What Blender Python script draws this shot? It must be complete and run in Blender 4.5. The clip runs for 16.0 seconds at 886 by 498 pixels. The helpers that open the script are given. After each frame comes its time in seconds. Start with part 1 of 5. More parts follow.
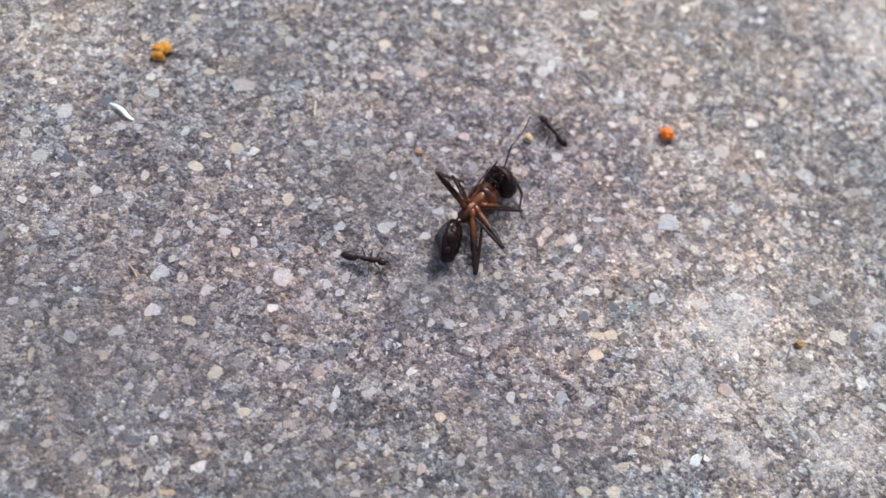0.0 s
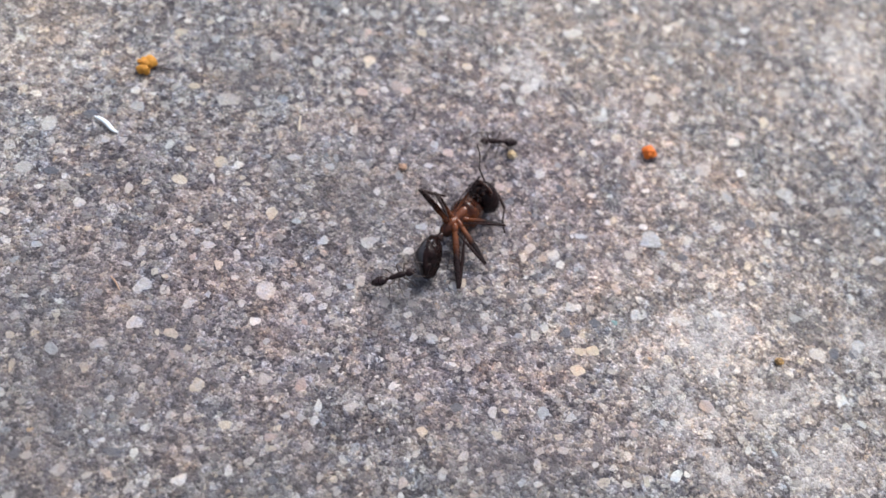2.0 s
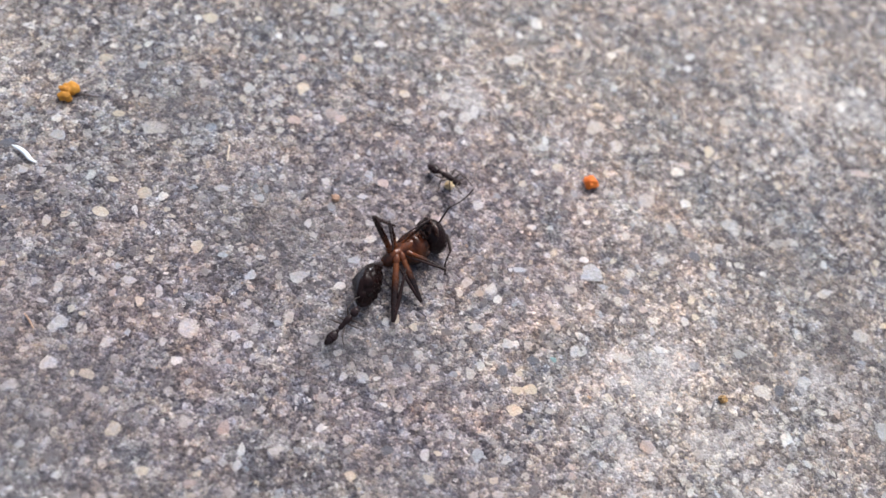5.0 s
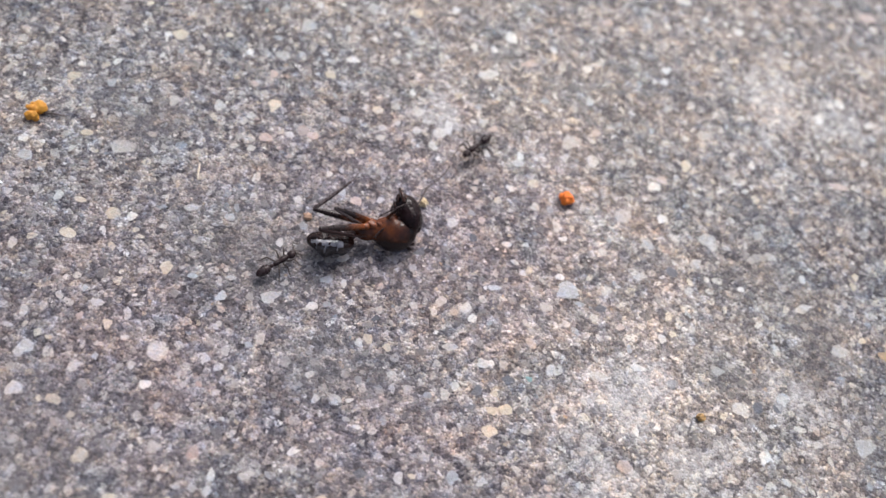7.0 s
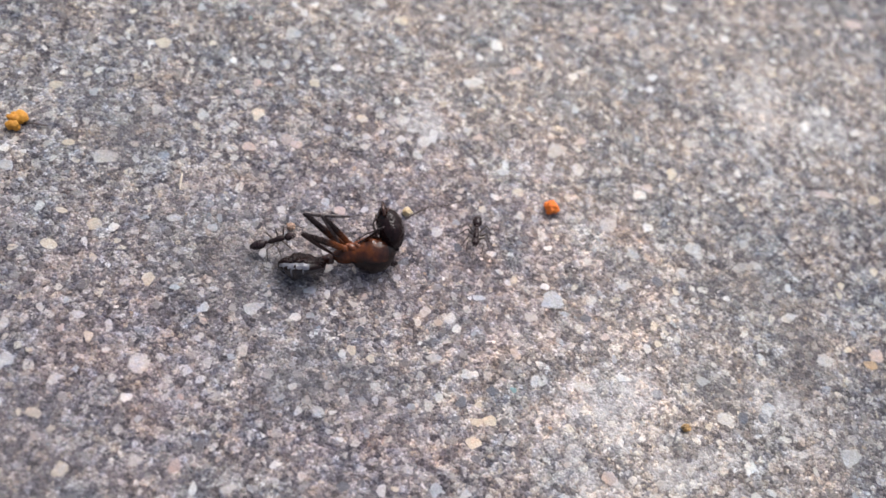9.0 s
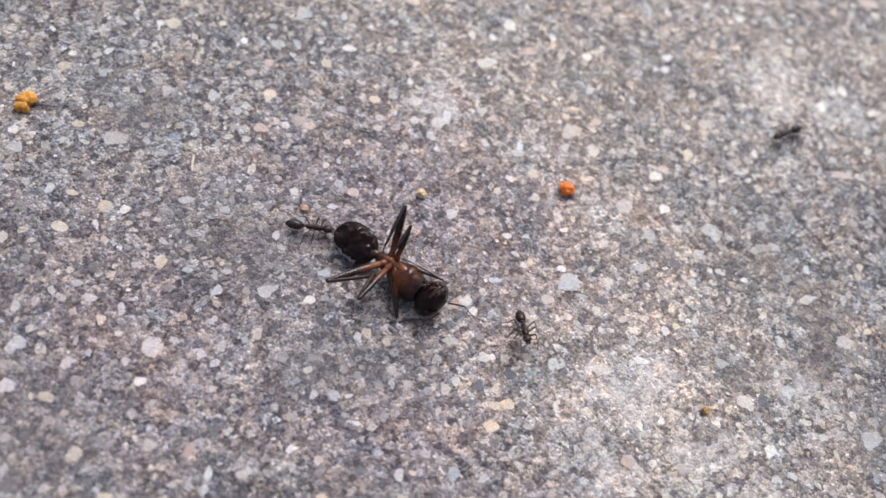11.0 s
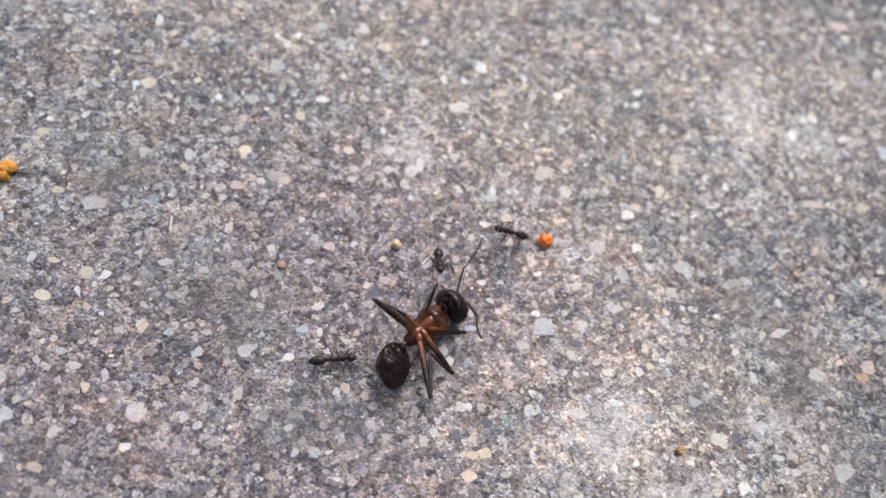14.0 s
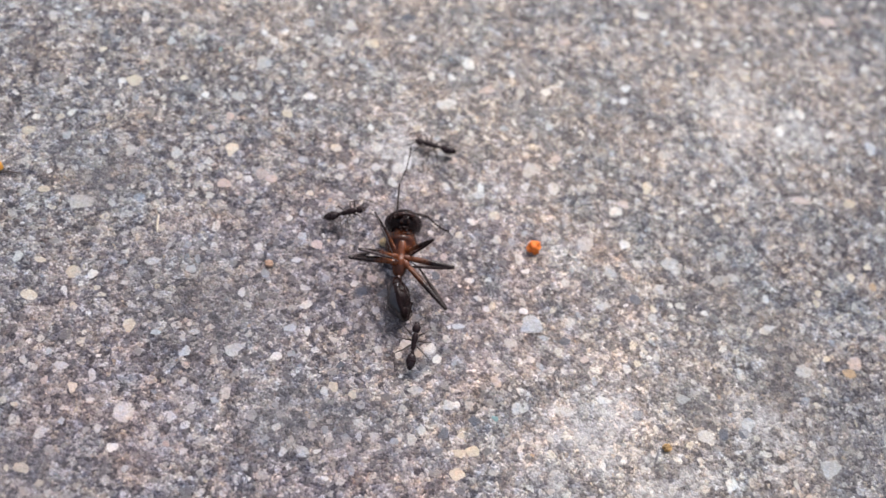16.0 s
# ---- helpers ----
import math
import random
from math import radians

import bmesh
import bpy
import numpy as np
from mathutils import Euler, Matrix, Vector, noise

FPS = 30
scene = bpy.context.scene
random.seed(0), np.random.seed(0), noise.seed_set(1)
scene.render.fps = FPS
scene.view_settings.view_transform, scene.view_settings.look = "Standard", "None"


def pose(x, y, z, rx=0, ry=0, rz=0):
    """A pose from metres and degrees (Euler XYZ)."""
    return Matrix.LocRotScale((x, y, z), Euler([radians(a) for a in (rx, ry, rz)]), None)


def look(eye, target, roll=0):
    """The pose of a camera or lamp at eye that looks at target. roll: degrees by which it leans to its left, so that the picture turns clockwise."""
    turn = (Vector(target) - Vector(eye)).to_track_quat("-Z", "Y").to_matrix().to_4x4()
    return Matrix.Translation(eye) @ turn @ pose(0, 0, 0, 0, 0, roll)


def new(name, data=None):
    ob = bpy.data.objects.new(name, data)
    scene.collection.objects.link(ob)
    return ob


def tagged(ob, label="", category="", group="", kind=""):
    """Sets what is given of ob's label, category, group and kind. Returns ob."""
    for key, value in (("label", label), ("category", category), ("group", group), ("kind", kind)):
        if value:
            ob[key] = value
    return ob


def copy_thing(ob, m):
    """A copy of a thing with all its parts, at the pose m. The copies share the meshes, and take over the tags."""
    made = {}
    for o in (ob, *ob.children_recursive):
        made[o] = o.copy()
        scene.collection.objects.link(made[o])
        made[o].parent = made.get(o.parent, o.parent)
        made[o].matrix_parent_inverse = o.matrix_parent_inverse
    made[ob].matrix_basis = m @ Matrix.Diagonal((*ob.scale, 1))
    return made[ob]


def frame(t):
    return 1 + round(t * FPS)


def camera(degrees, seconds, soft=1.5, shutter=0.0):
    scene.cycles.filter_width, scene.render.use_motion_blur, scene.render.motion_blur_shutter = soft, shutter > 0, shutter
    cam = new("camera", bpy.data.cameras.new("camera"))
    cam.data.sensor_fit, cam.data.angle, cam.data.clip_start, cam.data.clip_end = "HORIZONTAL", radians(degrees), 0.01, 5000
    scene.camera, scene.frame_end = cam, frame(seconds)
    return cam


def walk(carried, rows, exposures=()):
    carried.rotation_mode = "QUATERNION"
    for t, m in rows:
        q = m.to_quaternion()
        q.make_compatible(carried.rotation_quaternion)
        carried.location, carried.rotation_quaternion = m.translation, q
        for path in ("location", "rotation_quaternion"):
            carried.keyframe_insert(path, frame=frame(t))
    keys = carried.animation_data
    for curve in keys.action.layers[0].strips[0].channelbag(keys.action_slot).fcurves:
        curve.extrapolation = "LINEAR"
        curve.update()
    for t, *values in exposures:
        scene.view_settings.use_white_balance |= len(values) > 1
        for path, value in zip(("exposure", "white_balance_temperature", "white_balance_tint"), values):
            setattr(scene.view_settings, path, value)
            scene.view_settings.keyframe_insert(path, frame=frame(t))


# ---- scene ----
MM = 0.001


# ---- the camera and its walk ----
cam = camera(42.0, 16.0, soft=1.5)
CAMERA_ROWS = [
    (0, -1.07, -37.95, 58.87, 29.68, -7.66, 13.17), (0.5, -1.16, -38.06, 58.89, 29.65, -7.75, 13.17), (1, -0.81, -38.37, 58.83, 30.07, -7.74, 13.19),
    (1.5, -0.92, -38.49, 58.9, 30.26, -8.1, 13.24), (2, -0.98, -38.39, 58.85, 30.77, -8.63, 13.14), (2.5, -0.78, -38.33, 58.85, 30.86, -8.62, 13.15),
    (3, -0.89, -37.41, 58.97, 30.93, -9.3, 12.97), (3.5, -0.42, -37.03, 58.35, 31.68, -9.63, 12.7), (4, -0.33, -36.77, 58.38, 31.5, -9.7, 12.73),
    (4.5, 0.53, -36.53, 57.41, 31.86, -9.85, 12.53), (5, 0.8, -35.89, 57.55, 31.84, -9.92, 12.28), (7.5, 1.76, -34.34, 57.26, 32.42, -10.17, 11.5),
    (8, 1.91, -33.92, 57.5, 32.26, -10.22, 11.44), (8.5, 1.95, -33.91, 57.53, 32.35, -10.33, 11.36), (11, 1.07, -33.94, 56.38, 31.8, -10.32, 11.1),
    (11.5, 1.55, -33.96, 56.1, 31.63, -9.23, 11.39), (12, 1.63, -33.69, 55.84, 31.46, -9.61, 11.32), (12.2, 0.66, -34.58, 57, 31.19, -9.81, 10.86),
    (12.5, -0.8, -35.9, 58.74, 31.41, -8.53, 11.41), (12.7, 0.02, -34.73, 59.14, 30.76, -7.13, 11.77), (13, 1.24, -32.97, 59.73, 31.29, -8.31, 10.32),
    (13.3, 1.82, -30.77, 60.37, 29.16, -6.66, 11.16), (13.5, 2.22, -29.31, 60.79, 29.47, -8.48, 10.13), (14, 2.14, -30.88, 60.07, 31.05, -8.73, 9.58),
    (14.5, 2.1, -30.38, 59.86, 30.74, -9.43, 9.43), (15, 1.73, -30.79, 59.28, 30.88, -9.7, 9.45), (15.5, 2.03, -30.66, 59.59, 30.4, -9.38, 9.48),
    (16, 2.24, -30.36, 60.36, 30.54, -9.01, 9.22),
]
walk(cam, [(t, pose(x * MM, y * MM, z * MM, rx, ry, rz)) for t, x, y, z, rx, ry, rz in CAMERA_ROWS],
     exposures=[(0.0, 0.345, 6110, 9), (3.2, 0.375, 6240, 11), (16.0, 0.395, 6250, 11)])
cam.data.dof.use_dof = True
cam.data.dof.focus_distance = 65.5 * MM
cam.data.dof.aperture_fstop = 38.0

# ---- light: bright overcast day ----
SUN_ELEVATION, SUN_AZIMUTH = radians(54), radians(8)
world = bpy.data.worlds.new("overcast_sky")
scene.world = world
world.use_nodes = True
wn = world.node_tree
sky = wn.nodes.new("ShaderNodeTexSky")
sky.sky_type = "NISHITA"
sky.sun_disc = False
sky.sun_elevation, sky.sun_rotation = SUN_ELEVATION, SUN_AZIMUTH
sky.dust_density, sky.air_density = 6.0, 1.0
haze = wn.nodes.new("ShaderNodeHueSaturation")
haze.inputs["Saturation"].default_value = 0.6
wn.links.new(sky.outputs["Color"], haze.inputs["Color"])
wn.links.new(haze.outputs["Color"], wn.nodes["Background"].inputs["Color"])
wn.nodes["Background"].inputs["Strength"].default_value = 0.15
sun_data = bpy.data.lights.new("sun", "SUN")
sun_data.energy, sun_data.angle, sun_data.color = 1.6, radians(28), (1.0, 0.965, 0.93)
sun = new("sun", sun_data)
toward = Vector((math.sin(SUN_AZIMUTH) * math.cos(SUN_ELEVATION), math.cos(SUN_AZIMUTH) * math.cos(SUN_ELEVATION), math.sin(SUN_ELEVATION)))
sun.matrix_world = look(toward * 0.5, (0, 0, 0))


# ---- materials ----
class Nodes:
    """A small helper to write node trees."""

    def __init__(self, name, rough=0.8, spec=0.4):
        self.mat = bpy.data.materials.new(name)
        self.mat.use_nodes = True
        self.t = self.mat.node_tree
        self.bsdf = self.t.nodes["Principled BSDF"]
        self.put("Roughness", rough)
        self.put("Specular IOR Level", spec)
        self.geo = self.add("ShaderNodeNewGeometry")

    def add(self, kind, **values):
        n = self.t.nodes.new(kind)
        for key, v in values.items():
            n.inputs[key.replace("_", " ")].default_value = v
        return n

    def link(self, a, b):
        self.t.links.new(a, b)

    def put(self, socket, value):
        s = self.bsdf.inputs[socket]
        if hasattr(value, "is_output"):
            self.link(value, s)
        else:
            s.default_value = value

    def noise(self, vec, scale, detail=3.0, rough=0.6, distortion=0.0):
        n = self.add("ShaderNodeTexNoise", Scale=scale, Detail=detail, Roughness=rough, Distortion=distortion)
        self.link(vec, n.inputs["Vector"])
        return n.outputs["Fac"]

    def cells(self, vec, scale, feature="F1"):
        n = self.add("ShaderNodeTexVoronoi", Scale=scale)
        n.feature = feature
        self.link(vec, n.inputs["Vector"])
        return n

    def ramp(self, fac, stops, constant=False):
        n = self.add("ShaderNodeValToRGB")
        n.color_ramp.interpolation = "CONSTANT" if constant else "LINEAR"
        while len(n.color_ramp.elements) < len(stops):
            n.color_ramp.elements.new(0.5)
        for e, (p, c) in zip(n.color_ramp.elements, stops):
            e.position, e.color = p, (*(c if hasattr(c, "__len__") else (c, c, c)), 1)
        self.link(fac, n.inputs["Fac"])
        return n.outputs["Color"]

    def mix(self, fac, a, b, blend="MIX"):
        n = self.t.nodes.new("ShaderNodeMix")
        n.data_type, n.blend_type = "RGBA", blend
        for i, v in ((0, fac), (6, a), (7, b)):
            if hasattr(v, "is_output"):
                self.link(v, n.inputs[i])
            elif i == 0:
                n.inputs[i].default_value = v
            else:
                n.inputs[i].default_value = (*v, 1) if hasattr(v, "__len__") else (v, v, v, 1)
        return n.outputs[2]

    def math(self, op, a, b=0.0, c=0.0, clamp=False):
        n = self.t.nodes.new("ShaderNodeMath")
        n.operation, n.use_clamp = op, clamp
        for socket, v in zip(n.inputs, (a, b, c)):
            if hasattr(v, "is_output"):
                self.link(v, socket)
            else:
                socket.default_value = v
        return n.outputs[0]

    def bump(self, height, distance, strength=1.0):
        n = self.add("ShaderNodeBump", Strength=strength, Distance=distance)
        self.link(height, n.inputs["Height"])
        self.put("Normal", n.outputs["Normal"])

    def patch(self, x, y, rx, ry, warp):
        """A soft oval patch on the slab, in millimetres; warp frays its rim."""
        m = self.add("ShaderNodeMapping")
        m.vector_type = "TEXTURE"
        m.inputs["Location"].default_value = (x * MM, y * MM, 0)
        m.inputs["Scale"].default_value = (rx * MM, ry * MM, 1.0)
        self.link(self.geo.outputs["Position"], m.inputs["Vector"])
        d = self.t.nodes.new("ShaderNodeVectorMath")
        d.operation = "LENGTH"
        self.link(m.outputs["Vector"], d.inputs[0])
        r = self.math("MULTIPLY_ADD", warp, 2.6, d.outputs["Value"])
        return self.math("MULTIPLY", self.math("SUBTRACT", 2.2, r), 1.15, clamp=True)


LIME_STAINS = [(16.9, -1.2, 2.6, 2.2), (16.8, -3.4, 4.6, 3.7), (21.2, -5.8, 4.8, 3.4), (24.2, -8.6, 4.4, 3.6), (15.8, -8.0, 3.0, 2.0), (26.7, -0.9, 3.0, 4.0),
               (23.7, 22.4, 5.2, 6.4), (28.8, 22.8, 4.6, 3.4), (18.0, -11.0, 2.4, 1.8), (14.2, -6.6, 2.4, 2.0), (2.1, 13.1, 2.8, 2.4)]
# Lighter tan ovals; the one at x -29 paints a lens corner's warm tint.
TAN_PATCHES = [(17.5, 0.0, 18.0, 15.5), (8.0, 17.0, 19.0, 13.0), (-29.0, 6.0, 9.0, 9.0), (24.0, 25.0, 16.0, 14.0), (-6.0, 30.0, 36.0, 19.0), (20.0, -4.0, 17.0, 13.0), (15.0, 9.0, 11.0, 9.0)]
# Ovals that paint the lens's pink centre cast into the slab colour.
PINK_LENS_CAST = [(2.0, 4.0, 20.0, 14.0), (4.0, -10.0, 14.0, 8.0), (-12.0, -9.0, 20.0, 15.0)]
# Ovals where the slab is mixed towards a flat dark grey.
DARK_PATCHES = [(-19.0, -16.0, 19.0, 13.0), (27.5, 3.0, 2.8, 7.0), (23.5, 9.0, 4.5, 4.0), (31.8, -1.0, 3.8, 6.0), (21.9, 0.3, 3.4, 2.2), (0.5, -6.0, 8.0, 3.5), (-15.0, 7.0, 6.0, 4.0), (-6.0, -19.0, 10.0, 5.0), (6.0, -15.0, 9.0, 6.0), (-7.0, 1.0, 8.0, 6.0)]


def weathered(n, colour, tanned=0.9, gritty=1.0):
    """Lime bloom, tan and dark patches of the slab and a painted pink lens cast, over any colour on it."""
    pos = n.geo.outputs["Position"]
    fray = n.noise(pos, 260.0, 7.0, 0.72)

    def spread(patches):
        total = None
        for s in patches:
            p = n.patch(*s, fray)
            total = p if total is None else n.math("MAXIMUM", total, p)
        return total

    # Crumb speckle; its brightest stop puts tiny quartz glints into the colour.
    speck = n.ramp(n.noise(pos, 8200.0, 3.0, 0.8), [(0.30, 0.44), (0.5, 0.96), (0.65, 1.42), (0.76, 2.1)])
    tan = n.math("MULTIPLY", spread(TAN_PATCHES), tanned)
    pits = n.ramp(n.noise(ragged(n), 2600.0, 4.0, 0.7), [(0.36, (0.30, 0.25, 0.22)), (0.45, (0.92, 0.92, 0.92)), (0.62, (1.12, 1.12, 1.12))])
    colour = n.mix(n.math("MULTIPLY", gritty, n.math("MULTIPLY_ADD", tan, -0.45, 1.0)), colour, speck, "MULTIPLY")
    colour = n.mix(tan, colour, n.mix(1.0, colour, pits, "MULTIPLY"))
    tint = n.ramp(n.noise(pos, 300.0, 4.0, 0.65), [(0.32, (0.91, 1.0, 1.05)), (0.5, (1.0, 1.0, 1.0)), (0.68, (1.10, 1.0, 0.91))])
    colour = n.mix(1.0, colour, tint, "MULTIPLY")
    hue = n.ramp(n.noise(pos, 1500.0, 2.0), [(0.34, (0.92, 1.0, 1.09)), (0.46, (1.0, 1.0, 1.0)), (0.56, (0.985, 1.02, 0.97)), (0.66, (1.08, 1.0, 0.93))])
    colour = n.mix(1.0, colour, hue, "MULTIPLY")
    grit = n.noise(pos, 2100.0, 5.0, 0.8)

    colour = n.mix(tan, colour, n.mix(0.16, n.mix(1.0, colour, (1.70, 1.59, 1.45), "MULTIPLY"), (0.34, 0.31, 0.265)))
    colour = n.mix(spread(PINK_LENS_CAST), colour, n.mix(1.0, colour, (1.06, 0.955, 0.99), "MULTIPLY"))
    darken = n.math("MULTIPLY", spread(DARK_PATCHES), 0.42)
    colour = n.mix(darken, colour, (0.094, 0.089, 0.090))
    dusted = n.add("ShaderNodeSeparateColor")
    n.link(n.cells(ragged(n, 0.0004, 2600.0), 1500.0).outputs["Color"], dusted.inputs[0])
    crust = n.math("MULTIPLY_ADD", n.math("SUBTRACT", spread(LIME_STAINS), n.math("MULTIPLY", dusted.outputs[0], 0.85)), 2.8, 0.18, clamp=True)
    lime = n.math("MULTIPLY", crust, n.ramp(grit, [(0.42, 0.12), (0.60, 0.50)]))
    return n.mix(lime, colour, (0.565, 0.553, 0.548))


def ragged(n, amount=0.00011, scale=5200.0):
    """The place on the slab, jittered so that cell borders come out crumbly."""
    w = n.add("ShaderNodeTexNoise", Scale=scale, Detail=3.0, Roughness=0.7)
    n.link(n.geo.outputs["Position"], w.inputs["Vector"])
    m = n.t.nodes.new("ShaderNodeVectorMath")
    m.operation = "MULTIPLY_ADD"
    n.link(w.outputs["Color"], m.inputs[0])
    m.inputs[1].default_value = (amount, amount, amount)
    n.link(n.geo.outputs["Position"], m.inputs[2])
    return m.outputs[0]


def cement(n):
    """Fine mortar: crumbs of every grey, about a tenth to a third of a millimetre across."""
    pos = ragged(n)
    fine, mid = n.cells(pos, 6200.0), n.cells(pos, 2000.0)
    pick = n.add("ShaderNodeSeparateColor")
    n.link(n.mix(0.48, fine.outputs["Color"], mid.outputs["Color"]), pick.inputs[0])
    tone = n.ramp(pick.outputs[0], [(0.10, (0.034, 0.031, 0.037)), (0.36, (0.093, 0.085, 0.092)), (0.55, (0.165, 0.153, 0.154)), (0.74, (0.26, 0.243, 0.236)), (0.95, (0.41, 0.39, 0.375))])
    tint = n.ramp(pick.outputs[1], [(0.25, (0.96, 0.99, 1.05)), (0.45, (1.0, 0.98, 1.02)), (0.58, (1.0, 1.0, 1.0)), (0.78, (1.06, 1.0, 0.93))])
    cloud = n.ramp(n.noise(n.geo.outputs["Position"], 90.0, 4.0), [(0.3, 0.8), (0.7, 1.22)])
    return n.mix(1.0, n.mix(1.0, tone, tint, "MULTIPLY"), cloud, "MULTIPLY"), fine


def concrete_material():
    n = Nodes("weathered_concrete", 0.85, 0.3)
    pos = n.geo.outputs["Position"]
    colour, fine = cement(n)
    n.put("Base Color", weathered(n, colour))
    n.bump(n.math("ADD", n.noise(pos, 3500.0, 4.0), n.math("MULTIPLY", fine.outputs["Distance"], -0.8)), 0.00012, 0.8)
    return n.mat


GRAIN_TONES = [(0.0, (0.055, 0.052, 0.060)), (0.13, (0.09, 0.085, 0.092)), (0.28, (0.135, 0.126, 0.13)), (0.44, (0.19, 0.178, 0.176)),
               (0.58, (0.26, 0.244, 0.236)), (0.70, (0.36, 0.340, 0.335)), (0.80, (0.32, 0.275, 0.22)), (0.86, (0.50, 0.48, 0.47)),
               (0.93, (0.29, 0.235, 0.21)), (0.955, (0.15, 0.165, 0.19)), (0.988, (0.26, 0.19, 0.13))]


def grain_material(name, random_socket, tones=None, colour=None, rough=0.6, cover=0.0):
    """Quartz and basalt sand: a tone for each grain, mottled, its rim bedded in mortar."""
    n = Nodes(name, rough, 0.4)
    pos = n.geo.outputs["Position"]
    if random_socket == "island":
        pick = n.geo.outputs["Random Per Island"]
    else:
        pick = n.add("ShaderNodeObjectInfo").outputs["Random"]
    base = n.ramp(pick, tones, True) if tones else n.mix(pick, tuple(c * 0.85 for c in colour), tuple(min(1, c * 1.12) for c in colour))
    mottle = n.ramp(n.noise(pos, 3600.0, 5.0, 0.75), [(0.28, 0.74), (0.72, 1.20)])
    base = n.mix(1.0, base, mottle, "MULTIPLY")
    mortar, fine = cement(n)
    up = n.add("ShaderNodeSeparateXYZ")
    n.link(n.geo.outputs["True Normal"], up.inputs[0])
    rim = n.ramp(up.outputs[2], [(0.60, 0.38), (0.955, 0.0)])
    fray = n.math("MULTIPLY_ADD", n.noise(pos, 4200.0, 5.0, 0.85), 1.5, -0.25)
    if random_socket == "object":
        reach = n.t.nodes.new("ShaderNodeVectorMath")
        reach.operation = "LENGTH"
        flat = n.add("ShaderNodeMapping")
        flat.inputs["Scale"].default_value = (1 / MM, 1 / MM, 0.0)
        n.link(n.add("ShaderNodeTexCoord").outputs["Object"], flat.inputs["Vector"])
        n.link(flat.outputs["Vector"], reach.inputs[0])
        bed = n.ramp(n.math("MULTIPLY_ADD", fray, 0.84, n.math("SUBTRACT", reach.outputs["Value"], 0.42)), [(0.76, 0.0), (0.89, 1.0)])
    else:
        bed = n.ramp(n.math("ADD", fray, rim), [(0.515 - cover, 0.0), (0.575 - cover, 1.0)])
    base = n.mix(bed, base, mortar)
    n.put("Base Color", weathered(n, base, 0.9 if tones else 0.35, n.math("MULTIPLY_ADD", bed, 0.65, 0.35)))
    n.bump(n.noise(pos, 4200.0, 4.0), 0.00010, 0.8)
    return n.mat


def chitin(name, colour, colour_end=None, axis=0, rough=0.25, spec=0.6, lo=0.35, hi=0.75, relief_scale=9000.0, relief_depth=0.00003):
    """Insect cuticle; its pigment may pass into a second tone along the part's own axis."""
    n = Nodes(name, rough, spec)
    tc = n.add("ShaderNodeTexCoord")
    tone = n.ramp(n.noise(tc.outputs["Object"], 2600.0, 4.0), [(0.3, tuple(c * 0.65 for c in colour)), (0.7, tuple(c * 1.3 for c in colour))])
    if colour_end:
        sep = n.add("ShaderNodeSeparateXYZ")
        n.link(tc.outputs["Generated"], sep.inputs[0])
        along = n.math("ADD", sep.outputs[axis], n.math("MULTIPLY_ADD", n.noise(tc.outputs["Object"], 900.0), 0.2, -0.1))
        tone = n.mix(n.ramp(along, [(lo, 0.0), (hi, 1.0)]), tone, colour_end)
    n.put("Base Color", tone)
    n.put("Roughness", n.ramp(n.noise(tc.outputs["Object"], 3500.0, 3.0), [(0.3, rough * 0.8), (0.7, min(1.0, rough * 1.6))]))
    n.bump(n.noise(tc.outputs["Object"], relief_scale, 3.0), relief_depth, 0.5)
    return n.mat


def thorax_material():
    """Red amber flanks and belly, a black back and a dark collar towards the neck."""
    n = Nodes("amber_thorax", 0.22, 0.28)
    tc = n.add("ShaderNodeTexCoord")
    sep = n.add("ShaderNodeSeparateXYZ")
    n.link(tc.outputs["Object"], sep.inputs[0])
    wave = n.math("MULTIPLY_ADD", n.noise(tc.outputs["Object"], 1100.0, 3.0), 0.0005, -0.00025)
    amber = n.ramp(n.noise(tc.outputs["Object"], 1300.0, 4.0, 0.6), [(0.32, (0.018, 0.006, 0.003)), (0.50, (0.052, 0.0135, 0.0045)), (0.70, (0.135, 0.037, 0.009))])
    back = n.math("MULTIPLY", n.math("SUBTRACT", -0.00034, n.math("ADD", sep.outputs[2], wave)), 5000.0, clamp=True)
    front = n.math("MULTIPLY", n.math("SUBTRACT", n.math("ADD", sep.outputs[0], wave), 0.0011), 900.0, clamp=True)
    n.put("Base Color", n.mix(n.math("MAXIMUM", back, front), amber, (0.011, 0.0055, 0.0050)))
    n.bump(n.noise(tc.outputs["Object"], 2600.0, 3.0), 0.00010, 0.6)
    return n.mat


def plain_matter(name, colour, dark, rough=0.6, scale=1800.0, spec=0.3, bump=0.0001):
    n = Nodes(name, rough, spec)
    pos = n.add("ShaderNodeTexCoord").outputs["Object"]
    n.put("Base Color", n.ramp(n.noise(pos, scale, 4.0, 0.65), [(0.33, dark), (0.62, colour)]))
    n.bump(n.noise(pos, scale * 1.7, 3.0), bump, 0.8)
    return n.mat


